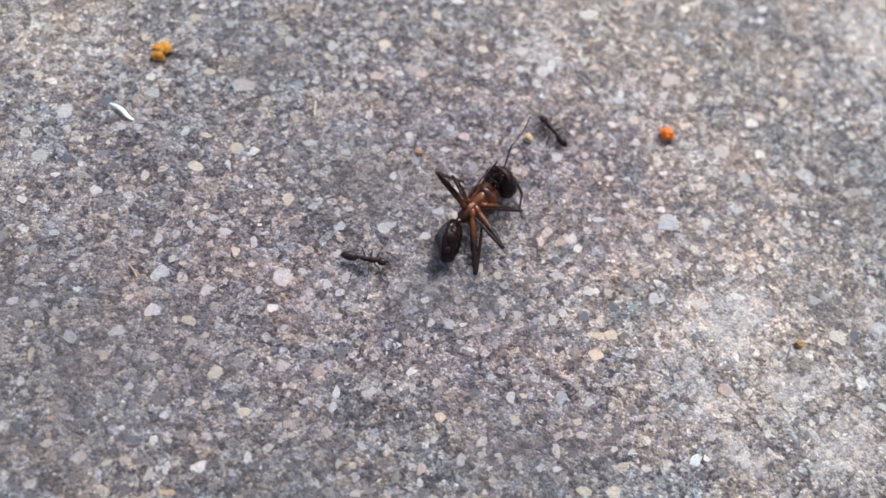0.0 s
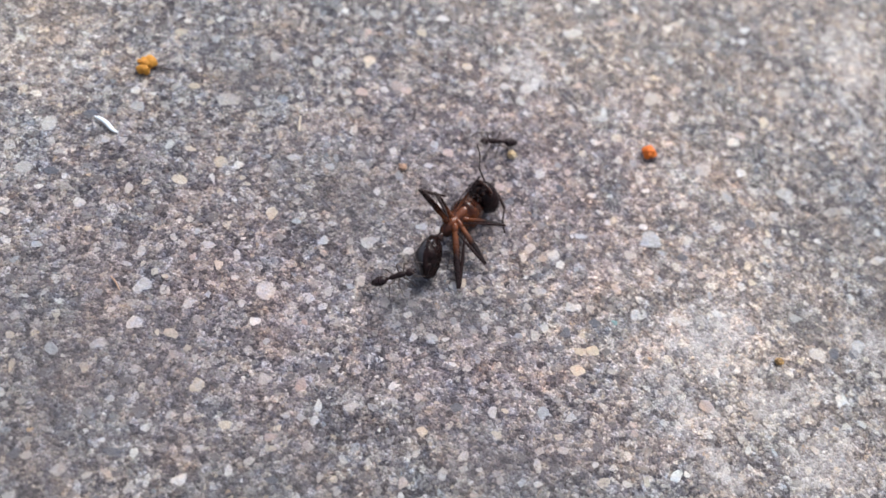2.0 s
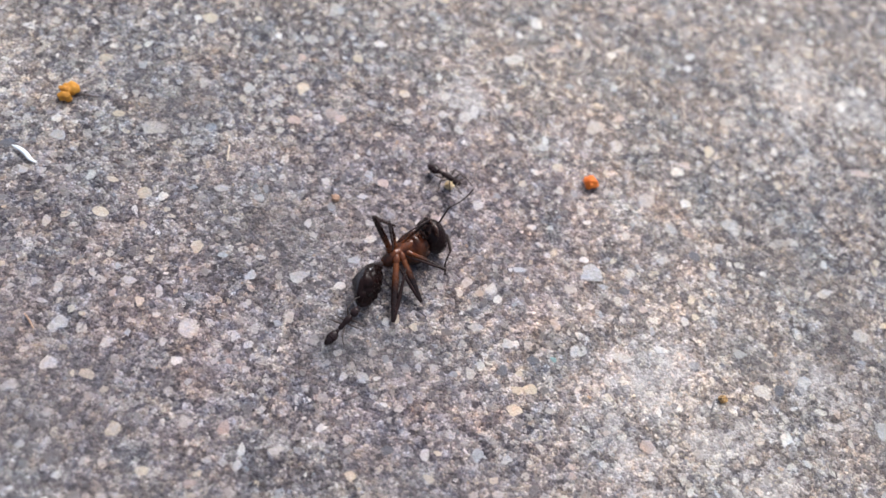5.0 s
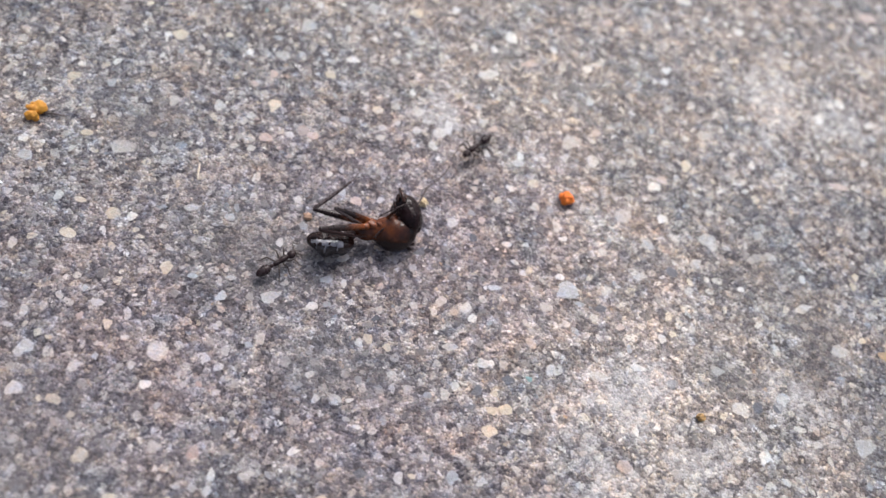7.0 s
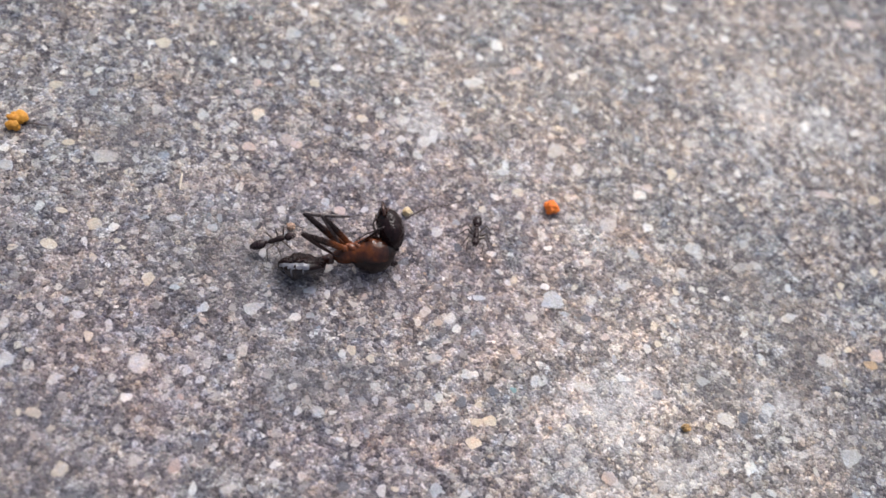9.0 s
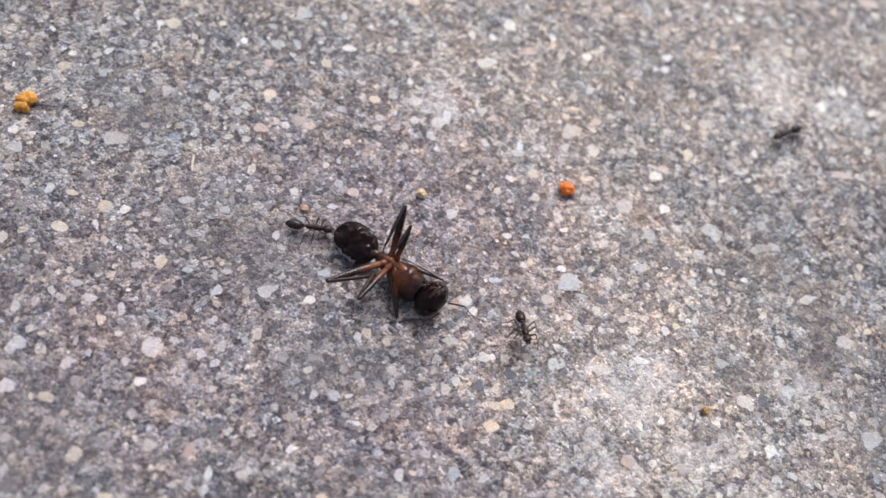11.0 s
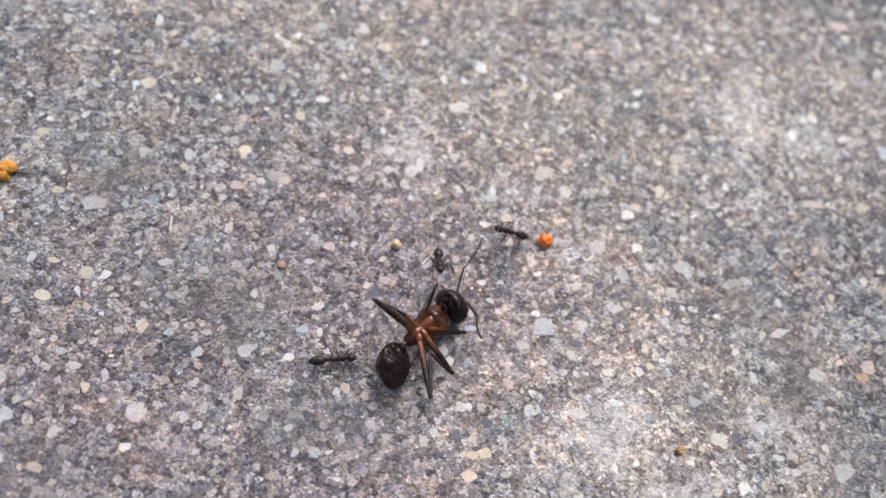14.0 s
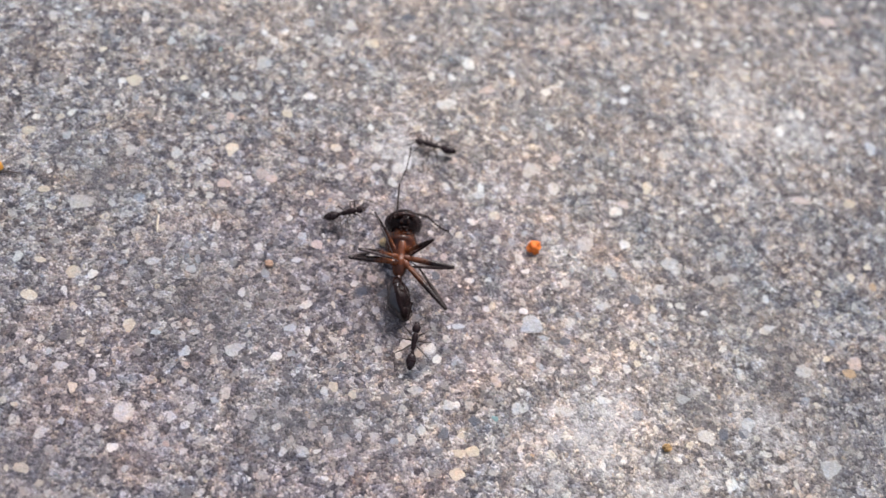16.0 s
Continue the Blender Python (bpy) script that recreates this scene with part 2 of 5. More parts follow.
M_CONCRETE = concrete_material()
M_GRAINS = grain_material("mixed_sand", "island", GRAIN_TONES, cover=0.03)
PALE_TONES = [(0.0, (0.10, 0.094, 0.10)), (0.16, (0.17, 0.16, 0.16)), (0.30, (0.26, 0.246, 0.24)), (0.50, (0.34, 0.325, 0.316)), (0.74, (0.42, 0.406, 0.40)),
              (0.83, (0.37, 0.335, 0.29)), (0.90, (0.33, 0.285, 0.265)), (0.95, (0.22, 0.235, 0.26))]
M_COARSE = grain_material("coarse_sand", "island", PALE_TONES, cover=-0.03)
M_GRAIN = grain_material("sand_grain", "object", PALE_TONES)
M_STONE = {
    "white": grain_material("white_quartz", "object", colour=(0.46, 0.445, 0.435), rough=0.5),
    "pale": grain_material("pale_quartzite", "object", colour=(0.35, 0.338, 0.333), rough=0.55),
    "blue": grain_material("blue_grey_slate", "object", colour=(0.285, 0.298, 0.322), rough=0.45),
    "cream": grain_material("cream_limestone", "object", colour=(0.41, 0.36, 0.295), rough=0.6),
    "pink": grain_material("pink_feldspar", "object", colour=(0.35, 0.285, 0.265), rough=0.6),
    "dark": grain_material("dark_basalt", "object", colour=(0.06, 0.065, 0.085), rough=0.5),
    "ochre": grain_material("ochre_sandstone", "object", colour=(0.34, 0.24, 0.15), rough=0.6),
    "teal": grain_material("teal_glass_chip", "object", colour=(0.11, 0.19, 0.20), rough=0.35),
}
M_BLACK = chitin("black_cuticle", (0.009, 0.0048, 0.0046), rough=0.15, spec=0.18)
M_HEAD = chitin("brown_black_head", (0.0092, 0.0037, 0.0040), rough=0.14, spec=0.16, relief_scale=1900.0, relief_depth=0.00034)
M_GASTER = chitin("black_brown_gaster", (0.0105, 0.0045, 0.0042), rough=0.14, spec=0.16, relief_scale=1300.0, relief_depth=0.00026)
M_GLOSS = chitin("glossy_black_back", (0.016, 0.0125, 0.015), rough=0.14, spec=0.65, relief_scale=1300.0, relief_depth=0.0002)
M_SEAM = chitin("grey_gaster_membrane", (0.16, 0.155, 0.172), rough=0.16, spec=0.9, relief_scale=2600.0, relief_depth=0.00016)
M_MOUTH = chitin("brown_mouthparts", (0.034, 0.013, 0.0085), rough=0.18, spec=0.5, relief_scale=3000.0, relief_depth=0.00012)
M_THORAX = thorax_material()
M_AMBER = chitin("amber_cuticle", (0.135, 0.036, 0.0095), rough=0.18, spec=0.5, relief_scale=4200.0, relief_depth=0.00010)
M_FEMUR = chitin("amber_to_brown_leg", (0.145, 0.042, 0.0115), (0.013, 0.0058, 0.0052), 0, 0.24, 0.3, lo=0.06, hi=0.56)
M_TIBIA = chitin("brown_leg", (0.019, 0.0085, 0.0080), rough=0.3, spec=0.22)
# Pale third shin; on the first two the paler colour paints a gleam.
M_PALE_GLEAM_TIBIA = chitin("pale_gleam_shin", (0.060, 0.042, 0.040), rough=0.24, spec=0.6)
M_FEELER = chitin("grey_brown_feeler", (0.062, 0.045, 0.040), rough=0.4, spec=0.3)
M_SMALL = chitin("dark_brown_cuticle", (0.020, 0.0095, 0.0100), rough=0.3, spec=0.25)
M_SMALL_GASTER = chitin("grey_black_gaster", (0.018, 0.0092, 0.0100), rough=0.22, spec=0.27)
M_SMALL_LEG = chitin("thin_brown_leg", (0.045, 0.028, 0.022), rough=0.45)
M_OCHRE = plain_matter("ochre_crumb", (0.64, 0.31, 0.045), (0.40, 0.16, 0.022))
M_ORANGE = plain_matter("orange_crumb", (0.80, 0.21, 0.03), (0.62, 0.125, 0.018), bump=0.00004)
M_CRUMB = plain_matter("cream_crumb", (0.66, 0.54, 0.36), (0.34, 0.22, 0.09))
M_AMBER_CRUMB = plain_matter("amber_crumb", (0.56, 0.34, 0.13), (0.045, 0.03, 0.02), scale=3600.0)
M_RUST = plain_matter("rusty_crumb", (0.46, 0.30, 0.21), (0.25, 0.15, 0.10))
M_FIBRE = plain_matter("white_fibre", (0.80, 0.84, 0.88), (0.55, 0.62, 0.68), 0.4, bump=0.00002)
M_TWIG = plain_matter("dark_stalk", (0.10, 0.08, 0.075), (0.05, 0.04, 0.04), 0.7, bump=0.00002)
M_STRAW = plain_matter("straw", (0.55, 0.48, 0.40), (0.35, 0.28, 0.2), 0.6, bump=0.00002)


# ---- mesh helpers ----
def part(name, bm, material, parent=None, label=""):
    """Links a bmesh, built in millimetres, as one mesh object under a thing or a part."""
    bmesh.ops.scale(bm, vec=(MM, MM, MM), verts=bm.verts)
    bmesh.ops.recalc_face_normals(bm, faces=bm.faces)
    for f in bm.faces:
        f.smooth = True
    me = bpy.data.meshes.new(name)
    bm.to_mesh(me)
    bm.free()
    me.materials.append(material)
    ob = new(name, me)
    ob.parent = parent
    return tagged(ob, label)


def loft(bm, points, radii, sides=10, flat=1.0):
    """A closed tube through points with a radius at each; flat squeezes it across."""
    pts = [Vector(p) for p in points]
    rings = []
    for i, p in enumerate(pts):
        d = (pts[min(i + 1, len(pts) - 1)] - pts[max(i - 1, 0)]).normalized()
        side = d.cross(Vector((0, 0, 1)))
        side = side.normalized() if side.length > 0.05 else Vector((0, 1, 0))
        up = side.cross(d).normalized()
        r = radii[i]
        rings.append([bm.verts.new(p + side * (r * math.cos(a)) + up * (r * flat * math.sin(a)))
                      for a in (2 * math.pi * k / sides for k in range(sides))])
    for a, b in zip(rings, rings[1:]):
        for k in range(sides):
            bm.faces.new((a[k], a[(k + 1) % sides], b[(k + 1) % sides], b[k]))
    bm.faces.new(rings[0])
    bm.faces.new(rings[-1][::-1])
    return bm


def swell(points, n):
    """Resamples (position, radius) stops into a smooth run of n steps."""
    xs = np.linspace(0, len(points) - 1, n)
    arr = np.array(points, float)
    out = []
    for x in xs:
        i = int(min(x, len(points) - 2))
        u = x - i
        p0, p1, p2, p3 = arr[max(i - 1, 0)], arr[i], arr[i + 1], arr[min(i + 2, len(points) - 1)]
        out.append(0.5 * (2 * p1 + (p2 - p0) * u + (2 * p0 - 5 * p1 + 4 * p2 - p3) * u * u + (3 * p1 - p0 - 3 * p2 + p3) * u ** 3))
    return out


def tube(stops, n=14, sides=9, flat=1.0, bm=None):
    """A tube from stops (x, y, z, radius)."""
    run = swell(stops, n)
    return loft(bm or bmesh.new(), [r[:3] for r in run], [max(r[3], 0.004) for r in run], sides, flat)


def ovoid(size, centre=(0, 0, 0), shape=None, u=20, v=14, bm=None):
    """An ellipsoid of half-sizes, pushed about by shape(point)."""
    bm = bm or bmesh.new()
    made = bmesh.ops.create_uvsphere(bm, u_segments=u, v_segments=v, radius=1.0)["verts"]
    for w in made:
        p = Vector((w.co.z, w.co.x, w.co.y))
        if shape:
            p = shape(p)
        w.co = Vector((p.x * size[0] + centre[0], p.y * size[1] + centre[1], p.z * size[2] + centre[2]))
    return bm


def lumpy(amount, scale, seed=0.0):
    return lambda p: p * (1 + amount * noise.fractal(p * scale + Vector((seed, seed * 1.7, -seed)), 0.8, 2.0, 3))


# ---- the concrete slab ----
def relief(x, y):
    """Height of the slab's worn face, all in millimetres."""
    near = max(0.0, 1.0 - max(abs(x - 3), abs(y - 8)) / 60.0)
    return near * (0.10 * noise.noise((x * 0.35, y * 0.35, 0.0)) + 0.16 * noise.noise((x * 0.09, y * 0.09, 3.0)))


def ground_sheet():
    inner_x, inner_y = np.arange(-42, 48, 0.75), np.arange(-34, 50, 0.75)
    outer = [-60000, -6000, -600, -150, -75]
    xs = [*outer, *inner_x, *[90, 150, 600, 6000, 60000]]
    ys = [*outer, *inner_y, *[90, 150, 600, 6000, 60000]]
    verts = [(x * MM, y * MM, relief(x, y) * MM) for y in ys for x in xs]
    w = len(xs)
    faces = [(j * w + i, j * w + i + 1, (j + 1) * w + i + 1, (j + 1) * w + i) for j in range(len(ys) - 1) for i in range(w - 1)]
    me = bpy.data.meshes.new("ground")
    me.from_pydata(verts, [], faces)
    me.materials.append(M_CONCRETE)
    me.polygons.foreach_set("use_smooth", [True] * len(faces))
    return tagged(new("ground", me), "weathered grey concrete slab with exposed sand and pale lime stains", "concrete slab", kind="structure")


ground = ground_sheet()

WHITE_STONES = [
    (6.2, -0.1, 0.39, 0.44), (6.7, -0.7, 0.32, 0.32), (11.4, 3.7, 0.33, 0.25), (9.1, 3.2, 0.25, 0.25), (7.3, 9.1, 0.34, 0.32),
    (24.7, -4.6, 0.42, 0.48), (-27.0, 6.8, 0.17, 0.19), (-7.5, 3.5, 0.25, 0.28), (-21.4, 3.3, 0.31, 0.37), (-26.9, 1.0, 0.43, 0.30),
    (-13.7, -0.0, 0.32, 0.37), (-25.2, -7.3, 0.34, 0.38), (-26.0, -3.6, 0.14, 0.18), (-20.3, 9.7, 0.29, 0.29), (-15.8, -11.9, 0.55, 0.45),
    (-9.5, -9.8, 0.35, 0.36), (-10.4, -19.7, 0.43, 0.49), (-10.5, -18.1, 0.35, 0.28), (-13.1, -19.0, 0.26, 0.37), (-4.6, -13.7, 0.28, 0.43),
    (-0.9, -11.4, 0.41, 0.31), (3.8, -14.3, 0.41, 0.32),
]
WHITE_MORE_STONES = [
    (3.1, -5.5, 0.34, 0.30), (-5.0, 4.1, 0.28, 0.37), (-0.1, 14.6, 0.31, 0.29), (-5.2, 0.9, 0.28, 0.33), (16.4, 12.3, 0.51, 0.37),
    (17.2, 9.9, 0.39, 0.41), (18.2, 17.2, 0.33, 0.42), (16.2, 21.6, 0.38, 0.37), (15.5, -12.0, 0.49, 0.40), (16.1, -11.7, 0.26, 0.27),
    (10.9, -12.7, 0.22, 0.23), (-4.5, 16.0, 0.55, 0.32), (26.6, 6.1, 0.56, 0.36),
]
PALE_STONES = [
    (-17.8, 6.6, 0.35, 0.32), (-3.8, 10.9, 0.38, 0.40), (2.2, 11.9, 0.50, 0.45), (4.7, 13.9, 0.35, 0.34), (5.4, 11.4, 0.38, 0.35),
    (0.6, 9.5, 0.34, 0.30), (4.3, 5.4, 0.40, 0.37), (-1.7, 2.1, 0.39, 0.29), (0.4, -7.8, 0.39, 0.36), (-0.7, -8.1, 0.29, 0.29),
    (4.8, -11.3, 0.38, 0.37), (14.5, -2.2, 0.53, 0.46), (11.7, -2.7, 0.45, 0.46), (21.5, 0.3, 0.55, 0.45), (-25.3, -0.8, 0.56, 0.59),
    (-15.9, 4.5, 0.87, 0.53), (-19.2, -3.6, 0.26, 0.48), (-21.5, -5.4, 0.41, 0.47), (-25.4, -4.2, 0.54, 0.48), (-18.1, 0.1, 0.34, 0.38),
    (-13.6, -5.9, 0.45, 0.27), (-13.3, -9.9, 0.37, 0.39),
]
PALE_MORE_STONES = [
    (-10.5, -9.0, 0.25, 0.29), (-7.9, -13.1, 0.37, 0.40), (-11.9, -20.2, 0.26, 0.40), (-16.3, -20.9, 0.51, 0.34), (-9.5, -7.8, 0.64, 0.62),
    (-17.2, -13.6, 0.57, 0.41), (-16.3, -9.5, 0.68, 0.58), (-3.0, -13.3, 0.59, 0.30), (-4.6, -16.2, 0.45, 0.41), (4.1, -6.2, 0.33, 0.33),
    (7.9, -3.3, 0.55, 0.38), (9.0, -12.3, 0.45, 0.30), (7.7, -12.8, 0.29, 0.26), (23.6, 9.0, 0.57, 0.33), (30.7, -2.3, 0.85, 0.63),
    (-8.2, 17.8, 0.77, 0.62), (20.5, 8.9, 0.49, 0.37), (19.3, 5.1, 0.40, 0.35),
]
PALE_B_STONES = [
    (7.5, 11.3, 0.46, 0.35), (11.3, 18.0, 0.45, 0.38), (14.3, 18.1, 0.33, 0.33), (16.8, 19.2, 0.50, 0.38), (19.3, 17.8, 0.58, 0.43),
    (16.4, 7.7, 0.42, 0.53), (13.7, 6.3, 0.38, 0.32), (16.2, 5.3, 0.49, 0.36), (23.2, 8.7, 0.39, 0.29), (24.3, 9.3, 0.47, 0.34),
    (2.8, -15.6, 0.31, 0.41), (5.9, -15.1, 0.28, 0.29), (0.5, -11.6, 0.29, 0.30), (-11.5, 9.4, 0.44, 0.47), (10.7, 14.0, 0.91, 0.82),
    (14.7, 9.4, 0.70, 0.54), (20.3, 9.3, 0.82, 0.49), (18.0, 1.4, 0.29, 0.44), (23.5, 10.7, 0.40, 0.37), (3.9, -15.0, 0.40, 0.19),
    (12.8, -13.3, 0.32, 0.23), (10.5, 12.7, 0.43, 0.38),
]
BLUE_STONES = [
    (-2.6, 5.5, 0.33, 0.33), (-8.4, 1.7, 0.38, 0.31), (-20.8, 2.2, 0.51, 0.43), (-19.4, -14.8, 0.50, 0.47), (7.5, -10.5, 0.52, 0.51),
    (11.9, 2.9, 0.86, 0.72), (25.6, -0.5, 0.66, 0.55), (-7.4, -3.5, 0.43, 0.43),
]
CREAM_STONES = [
    (6.7, 8.0, 0.34, 0.33), (2.7, 15.4, 0.39, 0.37), (8.9, -6.0, 0.41, 0.36), (-2.0, 12.4, 0.42, 0.38), (-28.2, 5.9, 0.17, 0.23),
    (-16.6, -2.2, 0.53, 0.44), (-20.4, 8.7, 0.46, 0.38), (-20.9, -16.2, 0.23, 0.50), (-13.6, -12.0, 0.43, 0.42), (-11.3, -14.4, 0.51, 0.53),
    (-17.3, -15.2, 0.32, 0.33), (-9.1, -16.2, 0.42, 0.26), (1.2, -13.6, 0.34, 0.36), (9.0, -7.4, 0.50, 0.46), (8.6, -11.6, 0.31, 0.32),
    (-8.3, 10.6, 0.59, 0.57), (-5.5, 14.3, 0.50, 0.39), (18.3, 14.8, 0.49, 0.58), (18.6, 1.8, 0.26, 0.28), (8.7, 10.0, 0.42, 0.32),
    (9.7, -15.5, 0.50, 0.28), (11.2, -15.1, 0.47, 0.41),
]
PINK_STONES = [
    (-6.1, 9.3, 0.44, 0.44), (5.4, 13.5, 0.39, 0.36), (-5.8, -12.9, 0.37, 0.61), (-8.0, 8.0, 0.51, 0.41), (-1.6, 5.1, 0.43, 0.39),
    (16.9, 13.0, 0.44, 0.38), (16.8, -7.3, 0.54, 0.50), (14.4, -7.2, 0.30, 0.25), (12.8, -10.2, 0.33, 0.27), (-6.8, -9.0, 0.22, 0.25),
]
DARK_STONES = [
    (5.7, 4.7, 0.44, 0.36), (24.1, -1.5, 0.33, 0.42), (-19.9, -20.3, 0.34, 0.31), (-18.8, -20.7, 0.39, 0.34), (7.8, -5.1, 0.41, 0.41),
    (19.9, 25.6, 0.43, 0.47), (9.4, -4.0, 0.49, 0.34), (2.8, 2.8, 0.40, 0.34), (25.3, -1.2, 0.32, 0.39), (19.0, -1.4, 0.41, 0.35),
]
TEAL_STONES = [
    (10.6, -3.6, 0.23, 0.21), (-10.9, 18.1, 0.18, 0.21),
]
FAR_PALE_STONES = [
    (29, 3.8, 0.74, 0.46), (23, -2, 0.62, 0.56), (14.3, 3.5, 0.49, 0.57), (28.6, -3.6, 0.35, 0.41), (-14.2, 8.8, 0.4, 0.42), (-8.9, 14.7, 0.53, 0.41), (-3, 22.8, 0.7, 0.61),
]
FAR_PINK_STONES = [
    (32.5, 5.1, 0.68, 0.55), (15.4, 1.4, 0.35, 0.33), (-11.8, 19.4, 0.36, 0.29), (-6.4, 7.1, 0.34, 0.2),
]
FAR_WHITE_STONES = [
    (26.5, 8.3, 0.31, 0.37), (-16.3, 19.3, 0.29, 0.68), (-10.9, 14.3, 0.32, 0.32), (3, 19.9, 0.27, 0.48),
]
FAR_CREAM_STONES = [
    (-12.6, 15.1, 0.32, 0.37), (-1.4, 21.5, 0.54, 0.5), (-15.5, 14.1, 0.55, 0.54), (-2.9, 8.6, 0.35, 0.25),
]
FAR_BLUE_STONES = [
    (-14.2, 17.9, 0.36, 0.43),
]
LOOSE_WHITE_STONES = [
    (-16.2, 13.8, 0.28, 0.27), (-8.5, 20.4, 0.3, 0.34), (-7.2, 20.8, 0.3, 0.3), (-7.8, 19.9, 0.3, 0.39), (-1.4, 1.0, 0.46, 0.3), (-2.4, -2.6, 0.45, 0.35),
    (-11.4, -7.5, 0.3, 0.17), (-1.3, -6.8, 0.28, 0.26), (0.8, -4.1, 0.25, 0.31), (1.2, -7.7, 0.31, 0.2), (-11.8, -0.1, 0.25, 0.15), (1.2, 22.7, 0.39, 0.45),
    (5.3, 21.6, 0.47, 0.6), (8.3, 21.5, 0.24, 0.45), (10.2, 21.9, 0.16, 0.2), (10.8, 20.8, 0.4, 0.44), (7.5, 11.8, 0.3, 0.35), (16.9, 29.8, 0.61, 0.55),
    (18.7, 28.6, 0.3, 0.38), (16.3, 22.8, 0.41, 0.4), (22.8, 16.4, 0.32, 0.37), (31.0, 22.7, 0.39, 0.46),
]
LOOSE_WHITE_A_STONES = [
    (28.8, 23.9, 0.43, 0.46), (27.4, 22.0, 0.42, 0.45), (33.8, 29.6, 0.36, 0.55), (34.8, 28.2, 0.36, 0.27), (31.3, 32.4, 0.46, 0.46), (21.2, 28.2, 0.39, 0.43),
    (22.6, 6.3, 0.26, 0.24), (16.9, -0.9, 0.48, 0.36), (1.1, 3.0, 0.27, 0.27), (6.6, -5.2, 0.26, 0.27), (8.4, -3.2, 0.26, 0.24), (1.9, -9.1, 0.24, 0.19),
    (-24.0, -5.2, 0.32, 0.2), (-17.2, -11.5, 0.31, 0.21), (-15.1, -13.7, 0.18, 0.2), (-13.0, -17.6, 0.26, 0.38), (-8.1, -18.6, 0.23, 0.37), (-14.9, -18.8, 0.23, 0.16),
    (-23.1, -13.5, 0.36, 0.31), (-21.9, -12.1, 0.36, 0.14), (-1.0, -14.1, 0.19, 0.16), (4.7, -14.8, 0.25, 0.16),
]
LOOSE_WHITE_B_STONES = [
    (8.0, -14.7, 0.31, 0.19), (4.5, -17.0, 0.21, 0.19), (-5.1, -10.6, 0.19, 0.17), (17.1, -9.1, 0.2, 0.14),
]
LOOSE_PALE_STONES = [
    (-21.9, 17.7, 0.35, 0.48), (-8.7, 6.9, 0.34, 0.25), (-9.7, 6.7, 0.3, 0.2), (-4.4, 21.0, 0.46, 0.4), (-14.0, 20.3, 0.33, 0.4), (-1.3, 0.3, 0.26, 0.26),
    (-11.8, -6.1, 0.27, 0.44), (-4.8, -2.8, 0.69, 0.5), (-14.0, -12.8, 0.22, 0.15), (-7.6, -9.3, 0.29, 0.26), (-5.8, -9.2, 0.3, 0.19), (-7.0, -5.3, 0.31, 0.38),
    (-10.7, 1.7, 0.51, 0.3), (-2.6, 3.8, 0.4, 0.23), (-15.6, -6.1, 0.24, 0.34), (0.5, 13.3, 0.44, 0.58), (2.6, 12.6, 0.37, 0.62), (12.2, 13.0, 0.45, 0.53),
    (4.2, 17.8, 0.96, 0.57), (13.0, 16.2, 0.39, 0.37), (-0.2, 5.6, 0.31, 0.28), (28.2, 17.6, 0.37, 0.28),
]
LOOSE_PALE_A_STONES = [
    (25.7, 16.4, 0.32, 0.46), (30.6, 19.2, 0.42, 0.34), (22.2, 30.7, 0.44, 0.45), (23.3, 29.0, 0.4, 0.44), (19.6, 7.3, 0.56, 0.37), (1.5, -1.7, 0.52, 0.32),
    (5.9, -2.9, 0.59, 0.28), (7.6, 1.7, 0.48, 0.19), (10.9, 1.4, 0.55, 0.34), (12.1, -2.5, 0.4, 0.42), (-17.0, -7.5, 0.28, 0.38), (-21.2, -8.7, 0.25, 0.26),
    (-23.9, -2.4, 0.26, 0.25), (-21.7, -0.8, 0.4, 0.25), (-20.8, -17.8, 0.23, 0.32), (-14.7, -14.5, 0.36, 0.27), (-15.3, -16.5, 0.29, 0.23), (-12.0, -16.5, 0.35, 0.26),
    (-18.1, -20.6, 0.45, 0.25), (-21.9, -13.4, 0.27, 0.28), (-18.3, -13.6, 0.27, 0.21), (-5.4, -14.7, 0.3, 0.29),
]
LOOSE_PALE_B_STONES = [
    (7.1, -14.9, 0.38, 0.26), (1.0, -17.4, 0.3, 0.25), (1.2, -14.9, 0.37, 0.26), (-4.6, -14.6, 0.24, 0.33), (-2.1, -18.9, 0.47, 0.21),
]
LOOSE_PINK_STONES = [
    (-5.4, 9.1, 0.42, 0.34), (-9.1, 13.0, 0.42, 0.36), (-9.9, 11.9, 0.28, 0.35), (-14.1, -6.9, 0.27, 0.27), (6.8, 19.8, 0.86, 0.39), (10.4, 11.5, 0.37, 0.26),
    (11.7, 25.6, 0.58, 0.42), (12.1, 15.5, 0.39, 0.32), (28.8, 16.6, 0.74, 0.37), (31.1, 33.5, 0.84, 0.52), (34.2, 7.3, 0.31, 0.33), (0.9, -16.7, 0.3, 0.38),
    (-6.6, -16.2, 0.42, 0.26),
]
